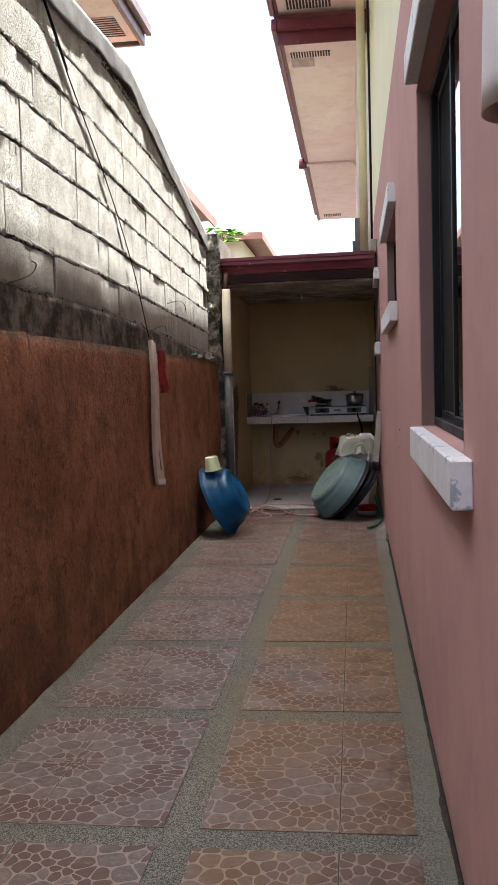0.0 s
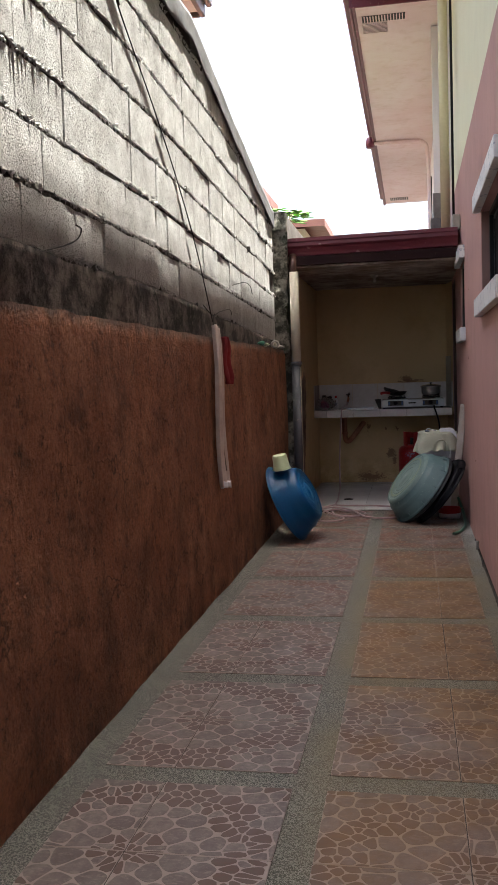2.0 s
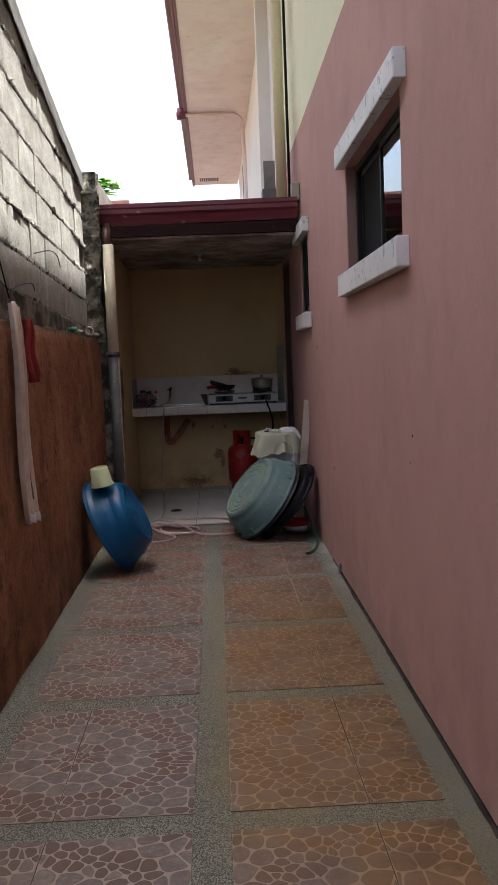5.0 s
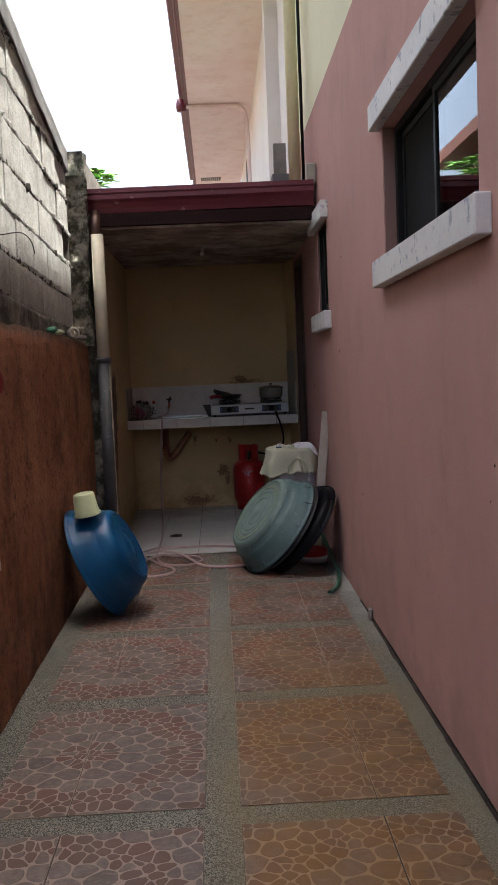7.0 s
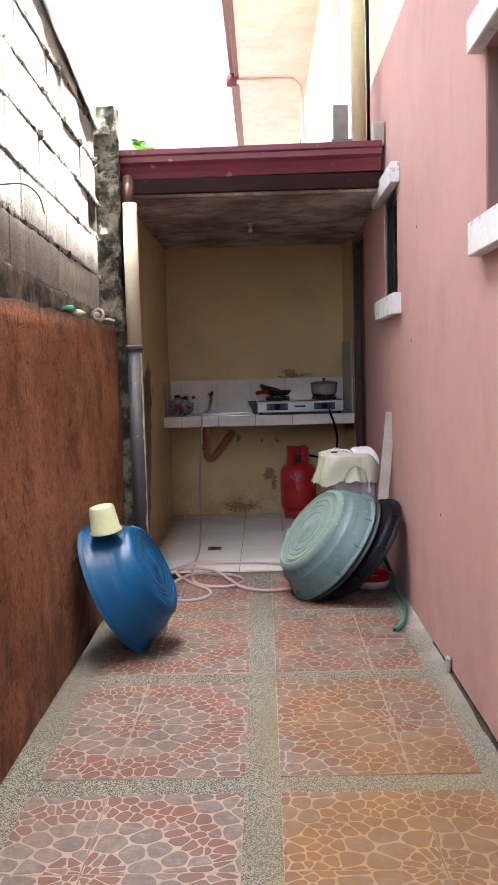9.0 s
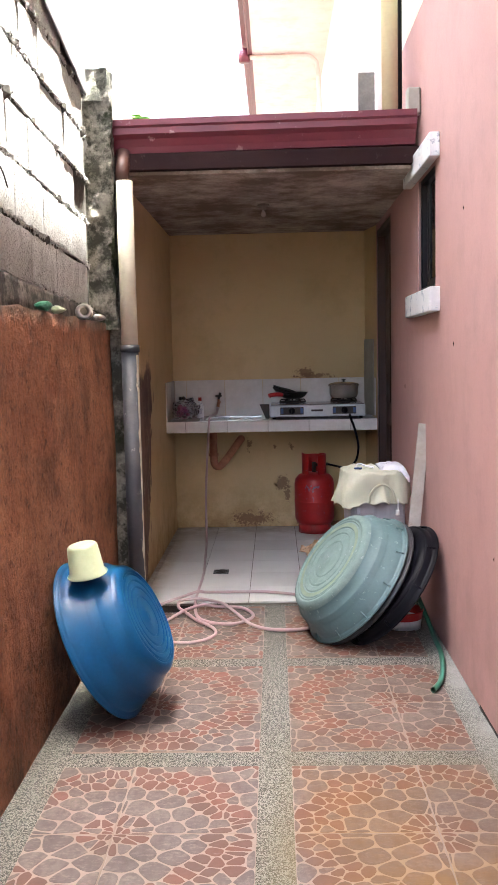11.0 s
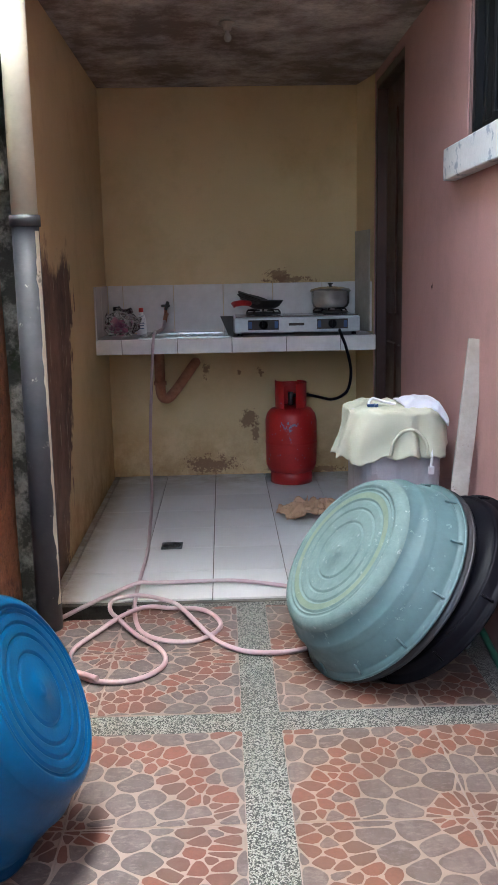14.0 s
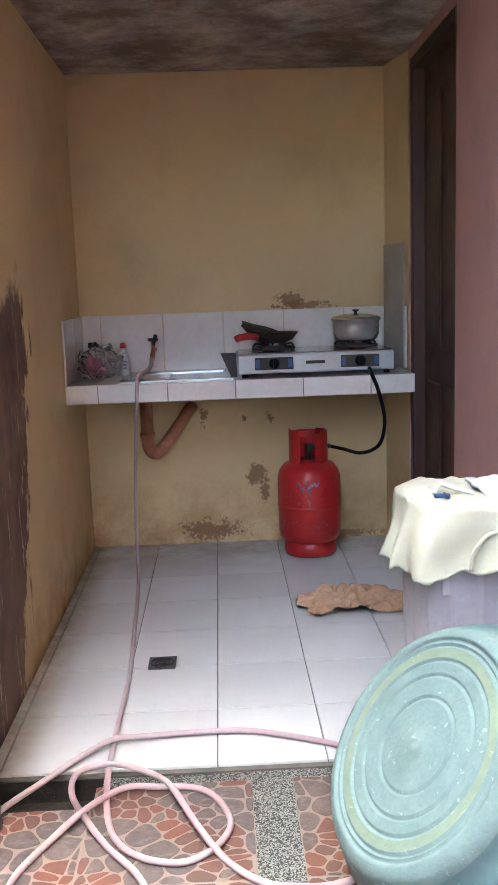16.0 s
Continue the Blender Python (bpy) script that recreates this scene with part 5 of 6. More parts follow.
# counter
ct = thing("counter", "tiled concrete counter shelf with white tiles, built into the wall", "counter", (-0.13, 12.15, 0.80))
block_part("slab", (-0.879, WX - 0.029, 11.885, YB - 0.001, 0.812, 0.884), M_GROUT, ct)
xs = [-0.879, -0.74, -0.44, -0.145, 0.15, 0.445, 0.638]
for a, b in zip(xs, xs[1:]):
    bm = bmesh.new()
    box(bm, a + 0.0015, b - 0.0015, 11.872, 11.884, 0.808, 0.889, 0.002)
    part("tile", bm, M_CTILE, ct)
for a, b in zip(xs, xs[1:]):
    if b < -0.1 and a > -0.7:
        bm = bmesh.new()
        box(bm, a + 0.0015, b - 0.0015, 11.886, 11.945, 0.884, 0.889, 0.001)
        part("tile", bm, M_CTILE, ct)
        continue
    for c, d in ((11.886, 12.17), (12.173, YB - 0.012)):
        bm = bmesh.new()
        box(bm, a + 0.0015, b - 0.0015, c, d, 0.884, 0.889, 0.001)
        part("tile", bm, M_CTILE, ct)
sp = thing("backsplash", "white glazed tile backsplash above the counter", "backsplash", (-0.13, YB, 0.89))
sp["kind"] = "structure"
xs2 = [-0.870, -0.78, -0.48, -0.185, 0.11, 0.405, 0.606]
for a, b in zip(xs2, xs2[1:]):
    bm = bmesh.new()
    box(bm, a + 0.0015, b - 0.0015, YB - 0.011, YB - 0.001, 0.891, 1.172, 0.002)
    part("tile", bm, M_CTILE, sp)
for c, d in ((11.885, 12.12), (12.123, YB - 0.012)):
    bm = bmesh.new()
    box(bm, -0.879, -0.870, c, d, 0.891, 1.172, 0.002)
    part("tile", bm, M_CTILE, sp)
bm = bmesh.new()
prism(bm, [(0.651, 12.145), (0.605, YB - 0.012), (0.612, YB - 0.012), (0.660, 12.145)], 0.891, 1.172)
part("tile", bm, M_CTILE, sp)
bm = bmesh.new()
prism(bm, [(0.642, 12.14), (0.598, 12.38), (0.603, 12.38), (0.648, 12.14)], 0.891, 1.46)
part("thin_board", bm, M_BOARD, None, "thin grey board standing beside the stove", category="board")
# sink
sk = thing("sink", "stainless steel sink let into the counter", "sink", (-0.4, 12.15, 0.89))
bm = bmesh.new()
for d in ((-0.655, -0.15, 11.946, 11.965), (-0.655, -0.15, 12.33, 12.40), (-0.655, -0.61, 11.965, 12.33), (-0.195, -0.15, 11.965, 12.33)):
    box(bm, *d, 0.884, 0.896, 0.002)
part("rim", bm, M_STEEL, sk)
bm = bmesh.new()
box(bm, -0.61, -0.195, 11.965, 12.33, 0.8845, 0.888)
part("bowl", bm, M_STEEL, sk)

# tap
tap = thing("tap", "small brass and green garden tap above the sink", "tap", (-0.52, 12.36, 1.02))
bm = bmesh.new()
tube(bm, smooth_path([(-0.525, 12.408, 1.0), (-0.525, 12.34, 1.0), (-0.525, 12.29, 0.99), (-0.53, 12.27, 0.96)], 6), 0.012, 10)
tube(bm, [(-0.525, 12.33, 1.0), (-0.525, 12.33, 1.045)], 0.009, 8)
part("body", bm, M_RUST, tap)
bm = bmesh.new()
box(bm, -0.55, -0.50, 12.322, 12.338, 1.045, 1.06, 0.004)
tube(bm, [(-0.525, 12.33, 1.03), (-0.51, 12.32, 1.075)], 0.010, 8)
part("handle", bm, M_IRON, tap)
bm = bmesh.new()
tube(bm, smooth_path([(-0.53, 12.27, 0.965), (-0.535, 12.2, 0.93), (-0.555, 12.1, 0.918), (-0.57, 12.05, 0.915)], 6), 0.0105, 10)
part("hose_end", bm, M_HOSE, tap)

# bottle and bag
bt = thing("bottle", "small white bottle with red cap and printed label", "bottle", (-0.665, 12.28, 0.89))
bm = bmesh.new()
lathe(bm, [(0, 0.89), (0.026, 0.89), (0.028, 0.90), (0.028, 0.97), (0.02, 1.0), (0.012, 1.01), (0.012, 1.02)], 20, pose(-0.665, 12.28, 0))
part("body", bm, M_WHITE, bt)
bm = bmesh.new()
lathe(bm, [(0, 1.045), (0.013, 1.045), (0.014, 1.02), (0.0, 1.02)], 20, pose(-0.665, 12.28, 0))
part("cap", bm, M_REDTANK, bt)
bm = bmesh.new()
for k in range(5):
    for j, z in enumerate((0.955, 0.94, 0.925)):
        a = radians(-120 + k * 14)
        box(bm, -0.665 + 0.0285 * math.cos(a) - 0.003, -0.665 + 0.0285 * math.cos(a) + 0.003, 12.28 + 0.0285 * math.sin(a) - 0.001, 12.28 + 0.0285 * math.sin(a) + 0.001, z, z + 0.006)
part("label", bm, M_BLUELABEL, bt)
bag = thing("plastic_bag", "clear plastic bag with purple packets on the counter", "bag", (-0.79, 12.2, 0.89))
bm = bmesh.new()
bmesh.ops.create_icosphere(bm, subdivisions=4, radius=1.0)
for v in bm.verts:
    n = noise.turbulence(v.co * 2.2, 3, False) * 0.35
    v.co = Vector((-0.77 + v.co.x * 0.095 * (1 + n), 12.2 + v.co.y * 0.08 * (1 + n), max(0.892, 0.955 + v.co.z * 0.085 * (1 + n * 1.4))))
    v.co.x = max(v.co.x, -0.866)
part("film", bm, M_BAG, bag)
bm = bmesh.new()
r7 = random.Random(3)
for k in range(9):
    p = Vector((-0.80 + r7.uniform(-0.03, 0.06), 12.19 + r7.uniform(-0.05, 0.04), 0.915 + r7.uniform(0, 0.07)))
    d = Vector((r7.uniform(-1, 1), r7.uniform(-1, 1), r7.uniform(-0.5, 0.8))).normalized() * 0.03
    tube(bm, [p - d, p, p + d], [0.008, 0.016, 0.006], 8)
part("packet", bm, M_PURPLE, bag)
bm = bmesh.new()
lathe(bm, [(0, 0.0), (0.02, 0), (0.02, 0.025), (0, 0.025)], 16, pose(-0.80, 12.22, 1.03))
part("knot", bm, M_BLACKPL, bag)

# stove
st = thing("gas_stove", "two burner white enamel table stove with dark knob panels", "stove", (0.215, 12.12, 0.89))
SX0, SX1, SY0, SY1 = -0.13, 0.562, 11.945, 12.30
bm = bmesh.new()
box(bm, SX0, SX1, SY0, SY1, 0.905, 0.99, 0.006)
part("body", bm, M_STOVE, st)
bm = bmesh.new()
box(bm, SX0 + 0.01, SX1 - 0.01, SY0 + 0.01, SY1 - 0.01, 0.9905, 0.996, 0.002)
part("top", bm, M_STEEL, st)
for k, cx in enumerate((0.03, 0.41)):
    bm = bmesh.new()
    box(bm, cx - 0.085, cx + 0.085, SY0 - 0.003, SY0 - 0.0005, 0.922, 0.976, 0.001)
    pn = part("knob_panel", bm, M_IRON, st, "dark panel with blue print")
    bm = bmesh.new()
    for dx in (-0.072, 0.072):
        box(bm, cx + dx - 0.01, cx + dx + 0.01, SY0 - 0.0045, SY0 - 0.0032, 0.93, 0.968)
    part("print", bm, M_BLUELABEL, pn, kind="stuff")
    bm = bmesh.new()
    lathe(bm, [(0.024, 0), (0.024, 0.012), (0.019, 0.02), (0, 0.02)], 24, axes_at((cx, SY0 - 0.003, 0.95), (0, -1, 0)))
    box(bm, cx - 0.005, cx + 0.005, SY0 - 0.036, SY0 - 0.022, 0.928, 0.972, 0.002)
    part("knob", bm, M_BLACKPL, st, "black control knob")
    bm = bmesh.new()
    bx = (0.04, 0.42)[k]
    lathe(bm, [(0.0, 0.0), (0.05, 0.0), (0.05, 0.012), (0.035, 0.018), (0, 0.018)], 24, pose(bx, 12.12, 0.997))
    part("burner", bm, M_IRON, st)
    bm = bmesh.new()
    tube(bm, [Vector((bx + 0.095 * math.cos(a), 12.12 + 0.095 * math.sin(a), 1.006)) for a in (math.tau * i / 32 for i in range(33))], 0.006, 6, False)
    for i in range(5):
        a = math.tau * i / 5 + 0.3
        tube(bm, [(bx + 0.1 * math.cos(a), 12.12 + 0.1 * math.sin(a), 1.01), (bx + 0.09 * math.cos(a), 12.12 + 0.09 * math.sin(a), 1.024), (bx + 0.04 * math.cos(a), 12.12 + 0.04 * math.sin(a), 1.024)], 0.005, 6)
    part("grate", bm, M_IRON, st, "black iron pan support")
bm = bmesh.new()
box(bm, 0.17, 0.255, SY0 - 0.002, SY0 - 0.0005, 0.943, 0.957)
part("name_plate", bm, M_IRON, st)
for x in (SX0 + 0.03, SX1 - 0.03):
    for y in (SY0 + 0.03, SY1 - 0.03):
        bm = bmesh.new()
        lathe(bm, [(0, 0.889), (0.014, 0.889), (0.012, 0.905), (0, 0.905)], 10, pose(x, y, 0))
        part("foot", bm, M_BLACKPL, st)
# dark pan edge beside the stove
bm = bmesh.new()
vs = [(-0.205, 11.98, 1.0), (-0.135, 11.98, 1.0), (-0.135, 11.98, 0.892), (-0.16, 11.98, 0.892)]
front = [bm.verts.new(v) for v in vs]
back = [bm.verts.new((x, y + 0.012, z)) for x, y, z in vs]
bm.faces.new(front), bm.faces.new(back[::-1])
for i in range(4):
    bm.faces.new((front[i], front[(i + 1) % 4], back[(i + 1) % 4], back[i]))
part("metal_tray", bm, M_IRON, None, "dark metal tray standing beside the stove", category="tray")

# wok and pot
wk = thing("wok", "black pan with a red handle on the stove", "pan", (0.03, 12.12, 1.03))
bm = bmesh.new()
lathe(bm, [(0, 1.030), (0.05, 1.030), (0.085, 1.045), (0.108, 1.075), (0.110, 1.078), (0.104, 1.076), (0.08, 1.05), (0.0, 1.036)], 36, pose(0.045, 12.12, 0))
part("body", bm, M_IRON, wk)
bm = bmesh.new()
lathe(bm, [(0, 0.0), (0.07, 0.002), (0.09, 0.02), (0.096, 0.022), (0.09, 0.026), (0.06, 0.008), (0, 0.006)], 30, axes_at((-0.02, 12.10, 1.07), (0.25, -0.15, 1)))
part("inner_pan", bm, M_IRON, wk)
bm = bmesh.new()
tube(bm, smooth_path([(-0.04, 12.02, 1.065), (-0.08, 11.98, 1.07), (-0.12, 11.96, 1.066), (-0.135, 11.955, 1.058)], 6), [0.016] * 19, 10)
part("handle", bm, M_REDTANK, wk, "red plastic handle")
bm = bmesh.new()
def lid(u, v):
    return Vector((-0.10 + 0.13 * u, 12.10 + 0.06 * v, 1.125 - 0.045 * u + 0.01 * v))
sheet(bm, lid, 6, 4, 0.003)
part("spatula", bm, M_IRON, wk)
pt = thing("cooking_pot", "dull aluminium pot with lid on the stove burner", "pot", (0.42, 12.12, 1.03))
bm = bmesh.new()
lathe(bm, [(0, 1.030), (0.085, 1.030), (0.096, 1.036), (0.106, 1.06), (0.107, 1.115), (0.115, 1.122), (0.117, 1.125), (0.112, 1.127), (0, 1.122)], 40, pose(0.42, 12.12, 0))
part("body", bm, M_ALU, pt)
bm = bmesh.new()
lathe(bm, [(0.113, 1.128), (0.105, 1.136), (0.06, 1.146), (0, 1.150)], 40, pose(0.42, 12.12, 0))
ld = part("lid", bm, M_ALU, pt)
bm = bmesh.new()
lathe(bm, [(0.0, 1.150), (0.008, 1.150), (0.008, 1.158), (0.016, 1.162), (0.014, 1.168), (0, 1.168)], 16, pose(0.42, 12.12, 0))
part("knob", bm, M_IRON, ld)

# gas cylinder
gc = thing("gas_cylinder", "red steel gas cylinder with chipped paint on the tiles", "gas cylinder", (0.195, 12.19, 0.014))
m = pose(0.195, 12.19, 0.014)
bm = bmesh.new()
lathe(bm, [(0, 0.055), (0.09, 0.05), (0.135, 0.075), (0.148, 0.11), (0.150, 0.23), (0.1505, 0.235), (0.153, 0.24), (0.1505, 0.245), (0.150, 0.25), (0.150, 0.37), (0.142, 0.405), (0.118, 0.435), (0.07, 0.452), (0, 0.455)], 48, m)
part("body", bm, M_REDTANK, gc)
bm = bmesh.new()
lathe(bm, [(0.118, 0.0), (0.122, 0.0), (0.124, 0.03), (0.120, 0.075), (0.114, 0.075), (0.118, 0.03), (0.118, 0.0)], 40, m)
part("foot_ring", bm, M_REDTANK, gc)
bm = bmesh.new()
def guard(a0, a1, z0, z1, r=0.092):
    n = 14
    rows = []
    for i in range(n + 1):
        a = radians(a0 + (a1 - a0) * i / n)
        rows.append([bm.verts.new(m @ Vector((rr * math.cos(a), rr * math.sin(a), z))) for rr, z in ((r, z0), (r, z1), (r - 0.004, z1), (r - 0.004, z0))])
    for p, q in zip(rows, rows[1:]):
        for k in range(4):
            bm.faces.new((p[k], q[k], q[(k + 1) % 4], p[(k + 1) % 4]))
    bm.faces.new(rows[0]), bm.faces.new(rows[-1][::-1])
guard(-75, -10, 0.43, 0.585)
guard(45, 140, 0.43, 0.585)
guard(170, 240, 0.43, 0.585)
guard(-200, -95, 0.575, 0.602)
guard(-60, 60, 0.575, 0.592)
part("collar", bm, M_REDTANK, gc, "red pressed steel guard ring")
bm = bmesh.new()
tube(bm, [m @ Vector((0, 0, 0.45)), m @ Vector((0, 0, 0.53))], 0.016, 12)
tube(bm, [m @ Vector((0, 0, 0.51)), m @ Vector((0.105, -0.01, 0.515))], 0.012, 10)
part("valve", bm, M_IRON, gc)
bm = bmesh.new()
r9 = random.Random(9)
def on_tank(a, z, w, h):
    q = [bm.verts.new(m @ Vector((0.1512 * math.cos(a + da), 0.1512 * math.sin(a + da), z + dz))) for da, dz in ((-w, -h * r9.uniform(0.5, 1)), (w, -h * r9.uniform(0.4, 1)), (w * r9.uniform(0.4, 1), h), (-w * r9.uniform(0.4, 1), h * r9.uniform(0.5, 1)))]
    bm.faces.new(q)
for k in range(16):
    on_tank(radians(-118 + k * 2.6), 0.352 + r9.uniform(-0.02, 0.02), 0.018, 0.009)
for k in range(30):
    on_tank(radians(r9.uniform(-170, -10)), r9.uniform(0.12, 0.37), r9.uniform(0.006, 0.02), r9.uniform(0.003, 0.007))
part("chipped_paint", bm, M_CHIP, gc, "chips of old blue print on the red paint", kind="stuff")
bm = bmesh.new()
tube(bm, smooth_path([(0.30, 12.18, 0.527), (0.36, 12.14, 0.517), (0.41, 12.02, 0.52), (0.455, 11.92, 0.55), (0.488, 11.87, 0.60), (0.50, 11.856, 0.70), (0.475, 11.856, 0.82), (0.452, 11.866, 0.885), (0.448, 11.93, 0.915)], 10), 0.0085, 10)
part("gas_hose", bm, M_BLACKPL, None, "black rubber gas hose from cylinder to stove", category="hose")

# sink drain trap
bm = bmesh.new()
tube(bm, smooth_path([(-0.565, 12.22, 0.81), (-0.565, 12.22, 0.62), (-0.56, 12.23, 0.54), (-0.53, 12.25, 0.515), (-0.49, 12.28, 0.545), (-0.43, 12.34, 0.62), (-0.37, 12.39, 0.70), (-0.36, 12.418, 0.71)], 8), 0.030, 14)
tr = part("sink_trap", bm, M_RUST, None, "rusty brown drain pipe bent under the sink", category="pipe")
for z in (0.78, 0.60):
    bm = bmesh.new()
    lathe(bm, [(0.028, 0), (0.037, 0), (0.037, 0.02), (0.028, 0.02)], 16, pose(-0.565, 12.22, z))
    part("coupling", bm, M_RUST, tr)

# floor drain
bm = bmesh.new()
box(bm, -0.495, -0.40, 10.895, 11.0, 0.010, 0.0145, 0.002)
fd = part("floor_drain", bm, M_GREYPIPE, None, "square metal floor drain in the white tiles", category="drain")
bm = bmesh.new()
for k in range(3):
    tube(bm, [Vector((-0.4475 + (0.012 + 0.013 * k) * math.cos(a), 10.9475 + (0.012 + 0.013 * k) * math.sin(a), 0.0155)) for a in (math.tau * i / 20 for i in range(21))], 0.0035, 6, False)
part("grille", bm, M_IRON, fd)

# lamp holder in the kitchen ceiling
lp = thing("ceiling_bulb", "bare bulb in a dusty white holder on the ceiling, unlit", "light bulb", (-0.142, 11.12, 2.285))
bm = bmesh.new()
lathe(bm, [(0, 0), (0.055, 0), (0.058, -0.012), (0.03, -0.022), (0.024, -0.05), (0.0, -0.05)], 24, pose(-0.142, 11.12, 2.284) @ Matrix.Scale(0.66, 4))
part("holder", bm, M_HOLDER, lp)
bm = bmesh.new()
lathe(bm, [(0, -0.05), (0.014, -0.05), (0.016, -0.065), (0.026, -0.085), (0.026, -0.10), (0.014, -0.118), (0, -0.12)], 20, pose(-0.142, 11.12, 2.284) @ Matrix.Scale(0.66, 4))
part("bulb", bm, M_BULB, lp)

# brick left in the drain gap by the pipe, and a wood chip
bm = bmesh.new()
box(bm, -0.90, -0.84, 9.82, 9.92, 0.0, 0.05, 0.004)
part("wood_offcut", bm, M_PLANK, None, "small wood offcut against the wall foot", category="offcut")

# foliage behind the roof
def plant(cx, cy, cz, spread, n, seed):
    root = thing("papaya_plant", "green leafy plant showing over the wall", "plant", (cx, cy, 0))
    rr = random.Random(seed)
    bm = bmesh.new()
    tube(bm, [(cx, cy, -0.06), (cx + 0.05, cy, cz * 0.5), (cx, cy, cz - 0.1)], [0.05, 0.04, 0.02], 8)
    tips = []
    for i in range(n):
        a, e = rr.uniform(0, math.tau), rr.uniform(-0.2, 0.9)
        L = spread * rr.uniform(0.5, 1.0)
        tip = Vector((cx + L * math.cos(a) * math.cos(e), cy + L * math.sin(a) * math.cos(e), cz + L * math.sin(e) * 0.7))
        tips.append((tip, a))
        tube(bm, [(cx, cy, cz - 0.15), Vector((cx, cy, cz)).lerp(tip, 0.5) + Vector((0, 0, 0.05)), tip], 0.007, 5)
    part("trunk", bm, M_STEM, root)
    bm = bmesh.new()
    for tip, a in tips:
        for k in range(7):
            b = a + radians(-120 + 40 * k) + rr.uniform(-0.15, 0.15)
            L = rr.uniform(0.13, 0.2)
            w = 0.035
            d = Vector((math.cos(b), math.sin(b), rr.uniform(-0.35, 0.15)))
            s = Vector((-math.sin(b), math.cos(b), 0))
            p = [tip, tip + d * L * 0.35 + s * w, tip + d * L * 0.7 + s * w * 0.8, tip + d * L, tip + d * L * 0.7 - s * w * 0.8, tip + d * L * 0.35 - s * w]
            mid = [tip + d * L * 0.35 + Vector((0, 0, 0.012)), tip + d * L * 0.7 + Vector((0, 0, 0.01))]
            v = [bm.verts.new(q) for q in p]
            m1, m2 = [bm.verts.new(q) for q in mid]
            for q in ((v[0], v[1], m1), (v[1], v[2], m2, m1), (v[2], v[3], m2), (v[3], v[4], m2), (v[4], v[5], m1, m2), (v[5], v[0], m1)):
                bm.faces.new(q)
    part("leaves", bm, M_LEAF, root)
    return root


plant(-1.38, 13.4, 3.25, 0.42, 16, 3)


# pale cloth that hangs on the house wall beside the first window
def hung(u, v):
    y = 2.32 + 0.48 * u
    z = 2.50 - v * (0.86 - 0.09 * u) - 0.01 * math.sin(u * 9)
    return Vector((WX - 0.035 - 0.02 * math.sin(u * 11) * v - 0.012 * math.sin(u * 5), y, z))
bm = bmesh.new()
sheet(bm, hung, 30, 16, 0.004)
part("hanging_cloth", bm, M_PALECLOTH, None, "pale cloth hanging on the pink house wall", category="cloth")
# small chips in the paint of the house wall
bm = bmesh.new()
for y, z, w, h in ((10.72, 1.158, 0.010, 0.024), (9.313, 1.386, 0.007, 0.02), (9.12, 1.92, 0.005, 0.012), (6.356, 1.009, 0.005, 0.012), (6.40, 0.904, 0.004, 0.006), (8.6, 0.62, 0.006, 0.016)):
    c = bm.verts.new((WX - 0.0035, y, z))
    rim = [bm.verts.new((WX + 0.001, y + w * math.cos(a) * (0.8 + 0.3 * math.sin(3 * a + y)), z + h * math.sin(a) * (0.8 + 0.3 * math.cos(2 * a + z)))) for a in (math.tau * k / 9 for k in range(9))]
    for k in range(9):
        bm.faces.new((c, rim[k], rim[(k + 1) % 9]))
part("paint_chips", bm, M_DARKTRIM, kind="structure", label="small dark chips in the pink paint")
bm = bmesh.new()
box(bm, -0.905, -0.845, 9.76, 10.075, 0.0005, 0.022, 0.003)
bmesh.ops.subdivide_edges(bm, edges=[e for e in bm.edges if e.calc_length() > 0.2], cuts=9)
for v in bm.verts:
    v.co.x += 0.004 * noise.noise(v.co * 15)
part("wood_strip", bm, M_STEM, None, "short weathered brown board lying along the terracotta wall", category="board")

# ---- pieces of walls and floors ----
def shared(name, me, at, parent=None):
    ob = new(name, me)
    ob.location = at
    ob.parent = parent
    return ob


def tile_mesh(w, d, h, material, bevel=0.003):
    bm = bmesh.new()
    box(bm, -w / 2, w / 2, -d / 2, d / 2, -h, 0, bevel)
    me = bpy.data.meshes.new("tile")
    bm.to_mesh(me)
    bm.free()
    me.materials.append(material)
    return me


def clip_poly(poly, n, d):
    """What lies of a plan polygon where n.p <= d."""
    out = []
    for i, p in enumerate(poly):
        q = poly[(i + 1) % len(poly)]
        a, b = n[0] * p[0] + n[1] * p[1] - d, n[0] * q[0] + n[1] * q[1] - d
        if a <= 0:
            out.append(p)
        if (a < 0) != (b < 0) and abs(a - b) > 1e-9:
            k = a / (a - b)
            out.append((p[0] + (q[0] - p[0]) * k, p[1] + (q[1] - p[1]) * k))
    return out


